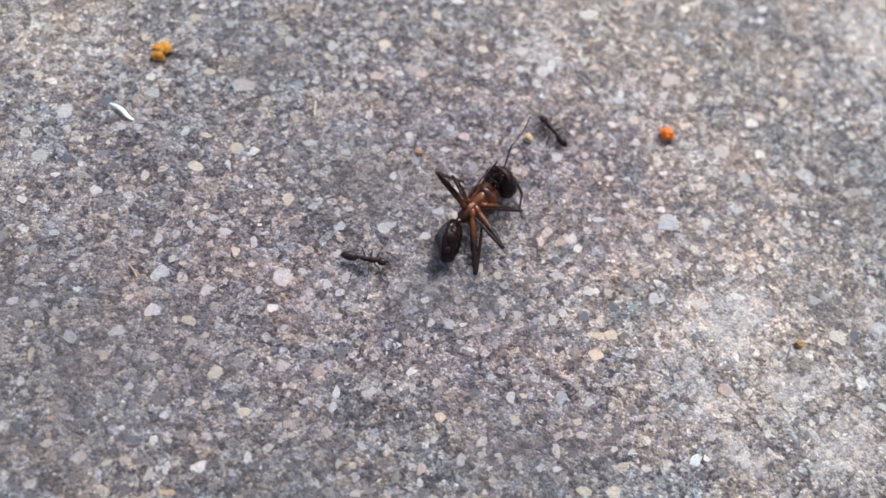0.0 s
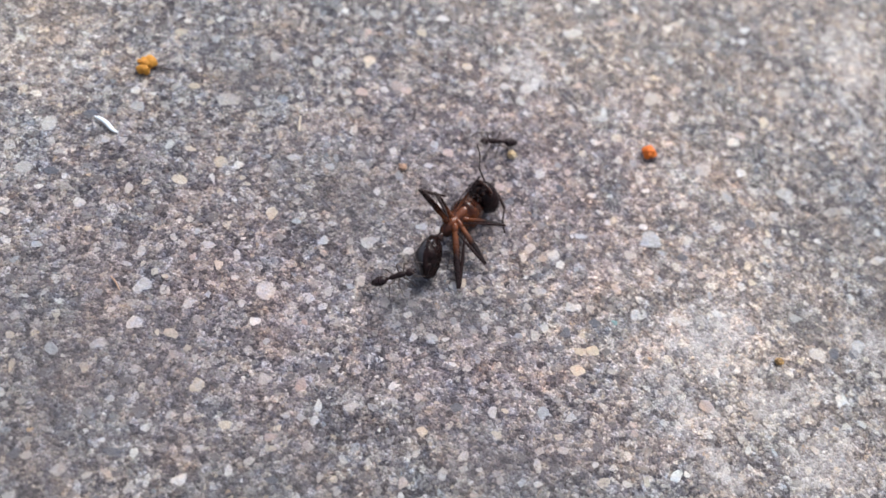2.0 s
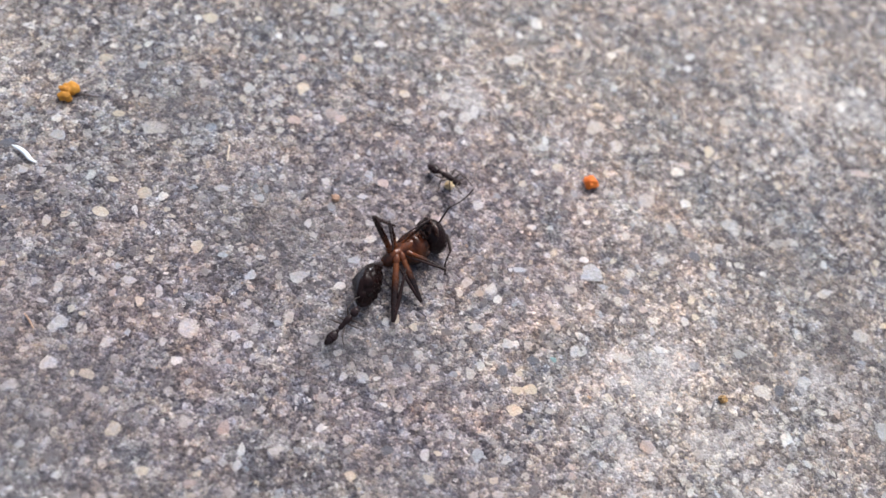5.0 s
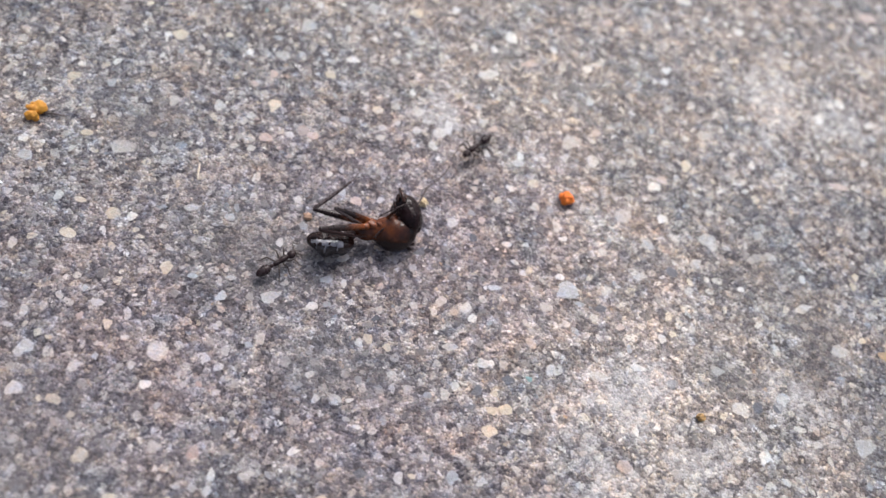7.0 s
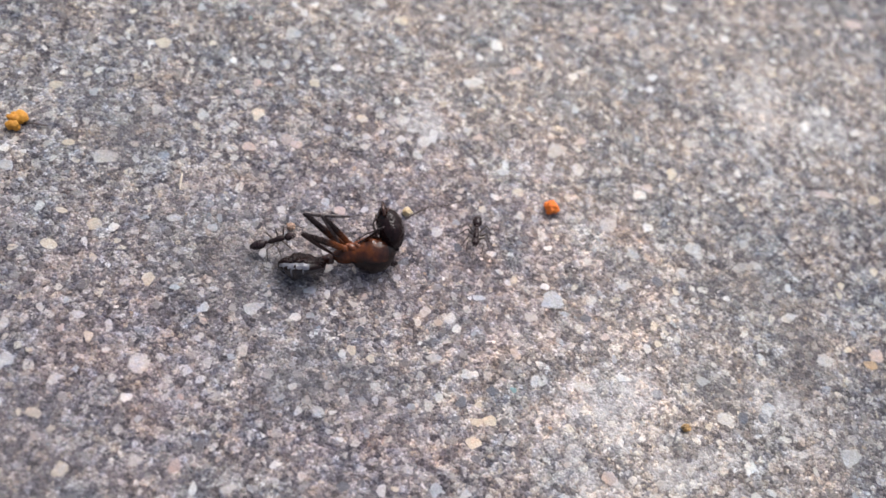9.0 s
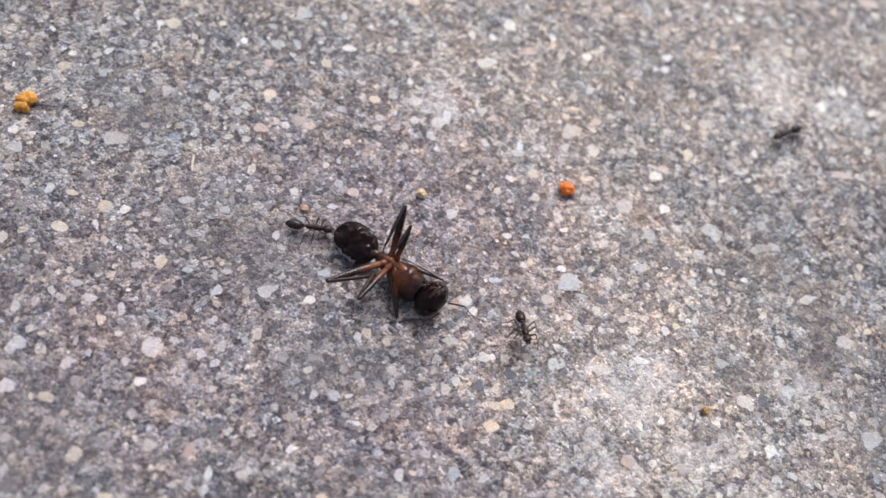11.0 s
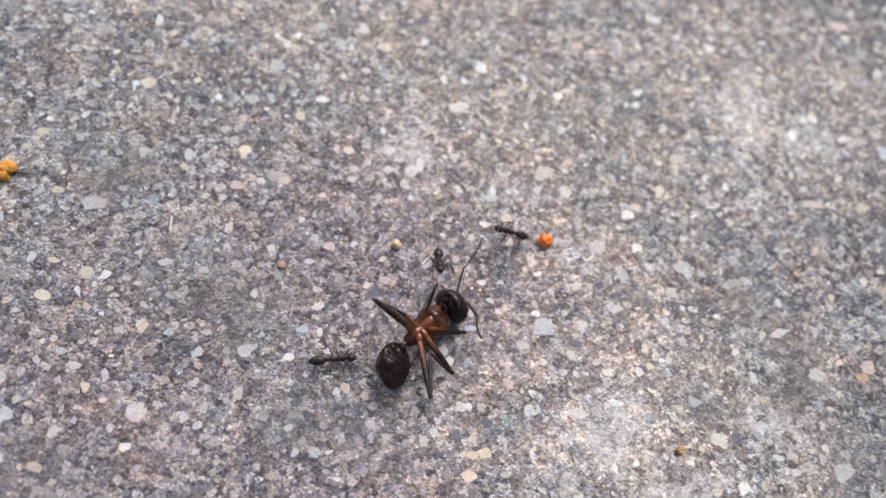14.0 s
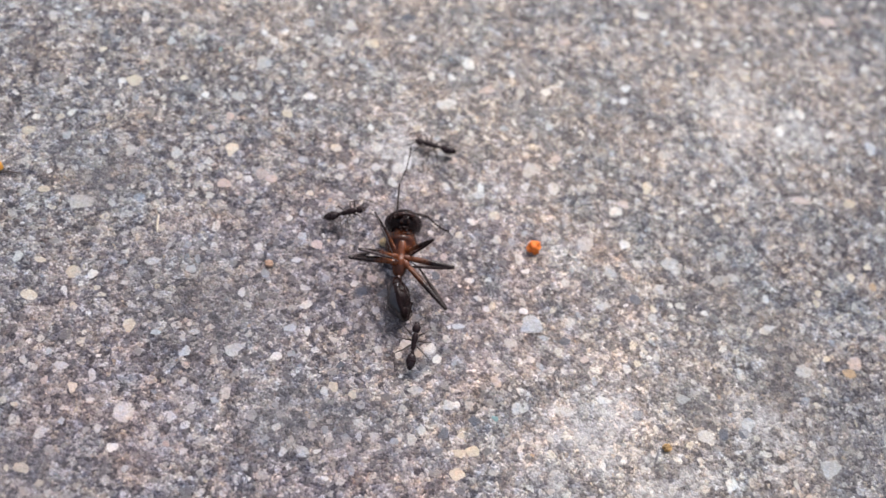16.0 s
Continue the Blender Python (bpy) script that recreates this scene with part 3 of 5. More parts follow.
LOOSE_CREAM_STONES = [
    (-2.4, 10.9, 0.25, 0.17), (-18.1, 4.9, 0.45, 0.28), (-18.2, 15.9, 0.42, 0.23), (1.3, -3.7, 0.35, 0.38), (-12.6, -6.9, 0.39, 0.44), (-14.8, -0.1, 0.5, 0.45),
    (-13.2, -0.8, 0.28, 0.22), (-10.8, -2.7, 0.5, 0.5), (-15.2, -8.6, 0.26, 0.16), (-14.3, -12.1, 0.22, 0.25), (-12.5, -12.5, 0.28, 0.25), (0.2, 1.4, 0.27, 0.3),
    (15.1, 28.6, 0.34, 0.38), (24.9, 26.1, 0.43, 0.42), (23.2, 13.6, 0.51, 0.4), (32.2, 17.2, 0.58, 0.42), (33.3, 25.9, 0.44, 0.32), (28.2, 31.5, 0.36, 0.34),
    (29.9, 8.9, 0.39, 0.42), (30.1, 9.6, 0.31, 0.34), (30.4, 5.0, 0.38, 0.28), (33.4, 12.4, 0.36, 0.31),
]
LOOSE_CREAM_A_STONES = [
    (32.2, 11.3, 0.4, 0.35), (9.4, 3.6, 0.35, 0.31), (9.6, -5.8, 0.52, 0.4), (-20.4, -7.0, 0.28, 0.23), (-16.8, 0.2, 0.4, 0.21), (-21.7, -14.6, 0.29, 0.27),
    (1.6, -11.7, 0.19, 0.2), (5.4, -11.0, 0.26, 0.2), (5.2, -12.6, 0.38, 0.27), (-2.7, -17.5, 0.27, 0.22),
]
LOOSE_DARK_STONES = [
    (-18.2, 17.2, 0.32, 0.43), (0.6, 24.6, 0.56, 0.41), (18.2, 6.2, 0.44, 0.4), (1.6, 2.6, 0.4, 0.34), (1.3, -2.3, 0.32, 0.28), (14.1, 2.3, 0.35, 0.34),
    (-23.8, -3.9, 0.48, 0.32), (-23.2, 0.7, 0.5, 0.43), (-14.1, -19.2, 0.52, 0.28), (2.7, -11.6, 0.38, 0.34), (-5.8, -18.4, 0.35, 0.31),
]
LOOSE_BLUE_STONES = [
    (-18.1, 8.9, 0.33, 0.34), (-5.8, 22.1, 0.58, 0.4), (-12.5, -8.9, 0.26, 0.29), (-8.5, -10.8, 0.29, 0.28), (-2.0, -0.7, 0.45, 0.33), (-14.5, -5.2, 0.3, 0.28),
    (-9.2, -2.8, 0.31, 0.28), (8.4, 16.9, 0.46, 0.37), (34.0, 22.3, 0.61, 0.71), (-22.6, -8.9, 0.37, 0.3),
]
LOOSE_OCHRE_STONES = [
    (32.0, 4.4, 0.53, 0.39), (33.7, 11.0, 0.32, 0.35), (-11.3, -21.4, 0.62, 0.18), (-18.5, -19.3, 0.23, 0.19),
]

NOTABLE = [("white", WHITE_STONES + WHITE_MORE_STONES + FAR_WHITE_STONES + LOOSE_WHITE_STONES + LOOSE_WHITE_A_STONES + LOOSE_WHITE_B_STONES),
           ("pale", PALE_STONES + PALE_MORE_STONES + PALE_B_STONES + FAR_PALE_STONES + LOOSE_PALE_STONES + LOOSE_PALE_A_STONES + LOOSE_PALE_B_STONES),
           ("blue", BLUE_STONES + FAR_BLUE_STONES + LOOSE_BLUE_STONES),
           ("cream", CREAM_STONES + FAR_CREAM_STONES + LOOSE_CREAM_STONES + LOOSE_CREAM_A_STONES),
           ("pink", PINK_STONES + FAR_PINK_STONES + LOOSE_PINK_STONES),
           ("dark", DARK_STONES + LOOSE_DARK_STONES),
           ("teal", TEAL_STONES),
           ("ochre", LOOSE_OCHRE_STONES)]


def grain_shape(rng, sides=9, rough=0.34):
    """One sand grain of about unit radius: a worn, angular, flat-topped chip, as vertices and faces."""
    phase, verts = rng.random() * 6.3, []
    radius = [rng.uniform(1 - rough, 1 + 0.6 * rough) for _ in range(sides)]
    for k in rng.sample(range(sides), 2):
        radius[k] *= 0.8
    for ring, (k, z) in enumerate(((1.0, -0.5), (0.98, 0.02), (0.84, 0.12))):
        for i in range(sides):
            a = phase + 2 * math.pi * (i + rng.uniform(-0.28, 0.28)) / sides
            r = radius[i] * k
            verts.append((r * math.cos(a), r * math.sin(a), z + rng.uniform(-0.04, 0.04) * (ring > 0)))
    verts.append((rng.uniform(-0.2, 0.2), rng.uniform(-0.2, 0.2), 0.15))
    faces = []
    for ring in range(2):
        for i in range(sides):
            j = (i + 1) % sides
            faces.append((ring * sides + i, ring * sides + j, (ring + 1) * sides + j, (ring + 1) * sides + i))
    faces += [(2 * sides + i, 2 * sides + (i + 1) % sides, 3 * sides) for i in range(sides)]
    return verts, faces


def scatter_grains():
    """Packs grains of falling size over the stretch of slab that lies before the camera."""
    rng = random.Random(5)
    cell, grid, grains = 1.1, {}, []

    def free(x, y, r, gap):
        gx, gy = int(x // cell), int(y // cell)
        for i in range(gx - 1, gx + 2):
            for j in range(gy - 1, gy + 2):
                for px, py, pr in grid.get((i, j), ()):
                    if (px - x) ** 2 + (py - y) ** 2 < (pr + r) ** 2 * gap:
                        return False
        return True

    def put(x, y, r):
        grid.setdefault((int(x // cell), int(y // cell)), []).append((x, y, r))

    for _, stones in NOTABLE:
        for x, y, a, b in stones:
            put(x, y, 0.5 * (a + b))
    for tries, low, high, gap in ((500, 0.34, 0.48, 1.5), (15000, 0.19, 0.34, 1.05), (42000, 0.11, 0.2, 0.85)):
        for _ in range(tries):
            x, y, r = rng.uniform(-38, 43), rng.uniform(-29, 45), rng.uniform(low, high)
            if y > 32 + 0.5 * (x + 0) or y < -26 + 0.25 * (x + 14) - 3:
                continue
            if free(x, y, r, gap):
                put(x, y, r)
                grains.append((x, y, r))
    return grains


GRAINS = scatter_grains()


def shape_mesh(name, verts, faces, material):
    me = bpy.data.meshes.new(name)
    me.from_pydata([(x * MM, y * MM, z * MM) for x, y, z in verts], [], faces)
    me.materials.append(material)
    return me


def grain_bed(grains, material, label, seed):
    """The uncounted rest of the sand, as one bed of separate grains."""
    rng = random.Random(seed)
    shapes = [grain_shape(rng, s) for s in (7, 7, 8, 8, 8, 9, 9, 9)]
    verts, faces = [], []
    for x, y, r in grains:
        vs, fs = rng.choice(shapes)
        a, wide, rise = rng.uniform(0, 6.28), rng.uniform(0.6, 1.0), rng.uniform(0.1, 0.5)
        ca, sa, z0, base = math.cos(a), math.sin(a), relief(x, y), len(verts)
        tx, ty = rng.uniform(-0.12, 0.12), rng.uniform(-0.12, 0.12)
        for vx, vy, vz in vs:
            px, py = vx * r * 1.08, vy * r * wide * 1.08
            verts.append(((x + ca * px - sa * py) * MM, (y + sa * px + ca * py) * MM, (z0 + (vz * rise + tx * vx + ty * vy) * r) * MM))
        faces += [tuple(i + base for i in f) for f in fs]
    me = bpy.data.meshes.new("sand")
    me.from_pydata(verts, [], faces)
    me.materials.append(material)
    bed = tagged(new("sand", me), label, kind="stuff")
    bed.parent = ground
    return bed


def single_grains(grains):
    rng = random.Random(23)
    meshes = [shape_mesh("grain", *grain_shape(rng, 9), M_GRAIN) for _ in range(10)]
    for x, y, r in grains:
        ob = new("grain", rng.choice(meshes))
        ob.matrix_basis = pose(x * MM, y * MM, relief(x, y) * MM, rng.uniform(-7, 7), rng.uniform(-7, 7), rng.uniform(0, 360))
        ob.scale = (r * 1.08, r * rng.uniform(0.7, 1.0) * 1.08, r * rng.uniform(0.2, 0.5))
        ob.parent = ground


def notable_stones():
    rng = random.Random(31)
    for tone, stones in NOTABLE:
        meshes = [shape_mesh("stone", *grain_shape(rng, rng.choice((7, 8, 9, 10)), 0.42), M_STONE[tone]) for _ in range(6)]
        for x, y, a, b in stones:
            ob = new("stone", rng.choice(meshes))
            ob.matrix_basis = pose(x * MM, y * MM, relief(x, y) * MM, rng.uniform(-4, 4), rng.uniform(-4, 4), rng.uniform(-14, 14) + 14)
            ob.scale = (a * 1.14, b * 1.14, rng.uniform(0.14, 0.28) * max(a, b))
            ob.parent = ground


# ---- loose litter on the slab ----
def crumb(name, x, y, size, material, label, category, seed, turn=0.0):
    bm = ovoid(size, shape=lumpy(0.42, 1.7, seed), u=28, v=20)
    ob = part(name, bm, material)
    ob.matrix_basis = pose(x * MM, y * MM, (relief(x, y) + size[2] * 0.8) * MM, 0, 0, turn)
    return tagged(ob, label, category)


def litter():
    bm = ovoid((0.55, 0.42, 0.36), shape=lumpy(0.5, 1.3, 2.0), u=28, v=20)
    ovoid((0.38, 0.35, 0.29), (-0.16, -0.52, -0.06), lumpy(0.5, 1.6, 5.0), 24, 16, bm)
    ochre = part("ochre_crumb", bm, M_OCHRE)
    ochre.matrix_basis = pose(-21.36 * MM, 5.4 * MM, (relief(-21.4, 5.4) + 0.3) * MM, 0, 0, 8)
    tagged(ochre, "yellow-ochre crumb of two lumps lying on the slab", "crumb")
    bm = tube([(0, 0, 0.1, 0.05), (0.5, 0.12, 0.2, 0.06), (1.0, 0.2, 0.16, 0.04), (1.4, 0.34, 0.1, 0.015)], 12, 7)
    stalk = part("straw", bm, M_TWIG)
    stalk.matrix_basis = pose(-20.9 * MM, 5.25 * MM, relief(-21, 5.2) * MM)
    tagged(stalk, "tiny dark stalk lying beside the ochre crumb", "straw")
    orange = crumb("orange_crumb", 10.93, 9.6, (0.42, 0.40, 0.36), M_ORANGE, "bright orange round crumb on the concrete slab", "crumb", 8.0)
    crumb("cream_crumb", 2.3, 6.15, (0.24, 0.30, 0.24), M_CRUMB, "small cream-yellow crumb on the concrete slab", "crumb", 11.0, 30)
    crumb("rusty_crumb", -4.1, 3.1, (0.23, 0.23, 0.14), M_RUST, "small rusty brown crumb on the concrete slab", "crumb", 14.0)
    crumb("rusty_crumb", 20.75, -3.12, (0.25, 0.22, 0.17), M_AMBER_CRUMB, "small rust-orange crumb in a pale lime stain", "crumb", 17.0)
    bm = tube([(-0.9, 0.35, 0.1, 0.04), (-0.55, 0.22, 0.24, 0.12), (0.0, 0.02, 0.26, 0.15), (0.5, -0.3, 0.2, 0.13), (0.85, -0.33, 0.1, 0.04)], 16, 8, 0.5)
    ob = part("white_fibre", bm, M_FIBRE)
    ob.matrix_basis = pose(-22.05 * MM, 0.18 * MM, relief(-22, 0.2) * MM)
    tagged(ob, "short bent white fibre lying on the slab", "fibre")
    bm = tube([(0.12, -0.62, 0.12, 0.03), (0.02, -0.2, 0.2, 0.07), (-0.05, 0.2, 0.2, 0.07), (-0.13, 0.6, 0.12, 0.03)], 12, 7, 0.6)
    ob = part("straw", bm, M_STRAW)
    ob.matrix_basis = pose(-11.07 * MM, 4.15 * MM, relief(-11, 4.1) * MM)
    tagged(ob, "tiny pale straw fragment lying on the slab", "straw")
    bm = tube([(-0.4, 0.35, 0.12, 0.025), (0.0, 0.05, 0.2, 0.06), (0.4, -0.35, 0.12, 0.03)], 10, 7, 0.6)
    ob = part("straw", bm, M_RUST)
    ob.matrix_basis = pose(-17.6 * MM, -9.9 * MM, relief(-17.6, -9.9) * MM)
    tagged(ob, "tiny golden straw fragment lying on the slab", "straw")
    return orange


# ---- the dead ant ----
COXA = [(-0.3, 0.3, 0.42), (0.05, 0.32, 0.46), (0.5, 0.32, 0.44), (-0.3, -0.3, 0.42), (0.05, -0.32, 0.46), (0.5, -0.32, 0.44)]
LEG_LENGTH = [3.3, 2.9, 2.6, 3.7, 2.9, 2.6]


def dead_leg(ant, length, fold, thick, shin_skin):
    """A stiff folded leg along +x: femur to the knee, shin bent back from there."""
    k, w = length, thick
    leg = part("leg", tube([(0, 0, 0, 0.11 * w), (0.25, 0, 0, 0.15 * w), (0.4 * k, 0, 0.03, 0.19 * w), (0.75 * k, 0, 0.02, 0.16 * w), (k, 0, 0, 0.10 * w)], 16, 9, 0.75),
               M_FEMUR, ant)
    part("coxa", ovoid((0.36, 0.15 * w + 0.05, 0.17 * w + 0.05), (0.06, 0, -0.03)), M_AMBER, leg, "amber leg base")
    b = k * 0.74
    shin = part("shin", tube([(0, 0, 0, 0.09 * w), (-0.3, fold * 0.16, 0.02, 0.11 * w), (-b * 0.6, fold * 0.66, 0.05, 0.10 * w), (-b, fold, 0.05, 0.065 * w),
                              (-b - 0.4, fold * 1.15, 0.0, 0.04), (-b - 0.8, fold * 1.1, -0.1, 0.035), (-b - 1.0, fold * 1.2, -0.14, 0.015)], 24, 8, 0.8),
                shin_skin, leg, "dark brown shin folded back along the thigh")
    shin.matrix_basis = pose(k * MM, 0, 0)
    return leg


def dead_antenna(head, length, skin, w=1.0):
    """An elbowed feeler along +x that ends at its length."""
    a = part("antenna", tube([(0, 0, 0, 0.045 * w), (0.2, 0.05, 0.02, 0.055 * w), (0.36 * length, 0.22, 0.06, 0.055 * w), (0.42 * length, 0.24, 0.06, 0.045 * w)], 12, 7), skin, head)
    bm, prev = bmesh.new(), None
    steps = 10
    for i in range(steps):
        u0, u1 = i / steps, (i + 0.9) / steps

        def at(u):
            return (length * (0.42 + 0.58 * u), 0.24 * (1 - u) ** 1.5 - 0.10 * math.sin(math.pi * u), 0.06 * (1 - u))

        p, q = at(u0), at(u1)
        r = (0.036 + 0.008 * u0) * w
        loft(bm, [p, [(s + e) / 2 for s, e in zip(p, q)], q], [r * 0.7, r, r * 0.8], 7)
    part("flagellum", bm, skin, a)
    return a


def build_dead_ant():
    ant = tagged(new("dead_ant"), "large dead black and amber ant lying on its back", "ant")
    # body trunk, belly up: pronotum hump at the front, narrow waist behind
    stops = [(-1.05, 0, 0, 0.16), (-0.85, 0, 0.02, 0.34), (-0.4, 0, 0.0, 0.47), (0.05, 0, 0.02, 0.5), (0.5, 0, -0.08, 0.72), (1.0, 0, -0.18, 0.95),
             (1.5, 0, -0.18, 0.94), (1.95, 0, -0.08, 0.76), (2.3, 0, 0.0, 0.55), (2.55, 0, 0.04, 0.24)]
    part("thorax", tube(stops, 30, 20, 1.16), M_THORAX, ant, "amber chest with a dark back")
    part("petiole", tube([(-0.95, 0, 0, 0.14), (-1.15, 0, 0.02, 0.2), (-1.3, 0, -0.12, 0.27), (-1.5, 0, -0.02, 0.15), (-1.7, 0, 0, 0.12)], 14, 10, 1.25), M_MOUTH, ant, "narrow dark brown waist scale")
    part("neck", tube([(2.2, 0, 0.02, 0.2), (2.5, 0, 0.04, 0.24), (2.75, 0, 0.05, 0.26)], 8, 9), M_BLACK, ant)
    part("sternum", tube([(-0.55, 0, 0.38, 0.12), (-0.2, 0, 0.5, 0.24), (0.15, 0, 0.48, 0.2), (0.5, 0, 0.56, 0.26), (0.95, 0, 0.66, 0.24), (1.3, 0, 0.66, 0.1)], 20, 10, 0.8),
         M_AMBER, ant, "amber breast plate")

    def skull(p):
        w = 1.0 + 0.10 * math.cos(2.2 * (p.x + 0.35)) - 0.16 * max(p.x, 0) ** 2
        notch = -0.16 * max(0.0, -p.x) ** 3 * max(0.0, 1 - 6 * p.y * p.y)
        return Vector((p.x - notch, p.y * w, p.z * (0.96 + 0.06 * p.x)))

    head = part("head", ovoid((1.26, 1.07, 0.82), (0, 0, 0), skull, 32, 22), M_HEAD, ant, "round glossy black head")
    for s in (1, -1):
        part("eye", ovoid((0.17, 0.10, 0.17), (0.15, 0.96 * s, -0.2), None, 12, 9), M_SMALL_GASTER, head)
        part("mandible", tube([(1.0, 0.5 * s, 0.05, 0.21), (1.34, 0.44 * s, 0.05, 0.21), (1.58, 0.14 * s, 0.04, 0.15), (1.62, -0.06 * s, 0.03, 0.04)], 12, 8, 0.6),
             M_MOUTH, head, "dark brown jaw")
        part("palp", tube([(0.85, 0.14 * s, 0.68, 0.05), (0.6, 0.22 * s, 0.88, 0.05), (0.15, 0.28 * s, 0.92, 0.045), (-0.25, 0.22 * s, 0.86, 0.03)], 10, 6), M_FEELER, head)
        part("maxilla", tube([(0.95, 0.16 * s, 0.42, 0.10), (1.16, 0.22 * s, 0.34, 0.13), (1.3, 0.16 * s, 0.24, 0.09), (1.36, 0.06 * s, 0.18, 0.03)], 10, 8, 0.7), M_MOUTH, head, "brown mouth part")
    part("mouth_plate", ovoid((0.42, 0.34, 0.12), (0.66, 0, 0.60), lumpy(0.3, 3.0, 3.0), 18, 12), M_MOUTH, head, "brown mouth plate")
    part("lip", ovoid((0.14, 0.42, 0.16), (1.13, 0, -0.12), lumpy(0.35, 4.0, 6.0), 18, 12), M_MOUTH, head, "brown upper lip")

    def rump(lo, hi, grow, gap=0.0, sunk=0.0, flank=0.0):
        """One overlapping plate of the hind body, sunken along the belly."""
        def f(p):
            n0 = math.sqrt(max(1e-6, p.y * p.y + p.z * p.z))
            y, z = p.y / n0, p.z / n0
            lobe = min(1.0, max(0.0, y - 0.6) / 0.25)
            start = lo + gap * lobe * (0.75 + 0.9 * noise.noise((y * 3.0, z * 3.0, lo * 7.0)))
            x = start + (hi - start) * (p.x * 0.5 + 0.5)
            r = math.sqrt(max(0.0, 1 - x * x)) * grow
            full = min(1.0, n0 * 3.0) if abs(p.x) > 0.94 else 1.0
            flare = 1 + 0.04 * (1 - (p.x * 0.5 + 0.5))
            dent = 1.0
            if z > 0.45:
                dent -= sunk
            bare = max(0.0, 1 - abs(z - 0.30 - 0.2 * noise.noise((x * 4.0, y * 2.0, 5.0))) / 0.42) * min(1.0, max(0.0, 0.75 + 1.6 * noise.noise((x * 5.5, z * 3.0, y))))
            side = 1 - flank * min(1.0, 2.2 * bare) * (y > 0)
            if z > 0:
                dent -= 0.36 * z * z * (0.5 + 1.1 * noise.noise((x * 1.9, y * 1.9, 4.0))) + 0.26 * z * abs(noise.noise((x * 2.7, y * 2.7, 1.0)))
            if z < -0.3:
                dent -= 0.42 * noise.noise((x * 1.9, y * 1.8, 9.0))
            if z > -0.35:
                fold = 0.42 * min(1.0, (z + 0.35) * 1.6) * max(0.0, 0.1 + noise.noise((x * 3.4, y * 3.1, z * 3.1 + 2.0)))
                dent, side = dent - fold, side - fold * 0.7
            return Vector((x, y * r * full * flare * side, z * r * full * flare * dent))
        return f

    def glossy_back(ob):
        """The back of a plate is polished, the belly dull."""
        ob.data.materials.append(M_GLOSS)
        for f in ob.data.polygons:
            f.material_index = int(f.center.z < -0.00008)
        return ob

    size = (1.40, 1.12, 0.74)
    gaster = glossy_back(part("gaster", ovoid(size, (0, 0, 0), rump(-0.985, -0.2, 1.0, 0.0, 0.0, 0.06), 36, 20), M_GASTER, ant, "shrivelled glossy black hind body"))
    part("membrane", ovoid(size, (0, 0, 0), rump(-0.5, 0.9, 0.965, 0.0, 0.25), 28, 16), M_SEAM, gaster, "grey skin between the plates")
    for lo, hi in ((-0.28, 0.27), (0.22, 0.62), (0.58, 0.998)):
        glossy_back(part("plate", ovoid(size, (0, 0, 0), rump(lo, hi, 0.995, 0.09, 0.0, 0.10), 44, 18), M_GASTER, gaster))

    legs = []
    for i, c in enumerate(COXA):
        leg = dead_leg(ant, LEG_LENGTH[i], (0.46, 0.36, 0.26, 0.5, -0.4, -0.26)[i], (1.12, 1.0, 0.46, 1.12, 1.02, 0.8)[i], M_PALE_GLEAM_TIBIA if i < 3 else M_TIBIA)
        leg.matrix_basis = pose(*[v * MM for v in c])
        legs.append(leg)
    feelers = [dead_antenna(ant, 4.0, M_FEELER), dead_antenna(ant, 2.6, M_TIBIA, 1.7)]
    return ant, head, gaster, legs, feelers


# ---- the small living ants ----
SMALL_HIPS = [(0.62, 0.14, 52), (0.36, 0.16, 88), (0.10, 0.14, 128), (0.62, -0.14, -52), (0.36, -0.16, -88), (0.10, -0.14, -128)]


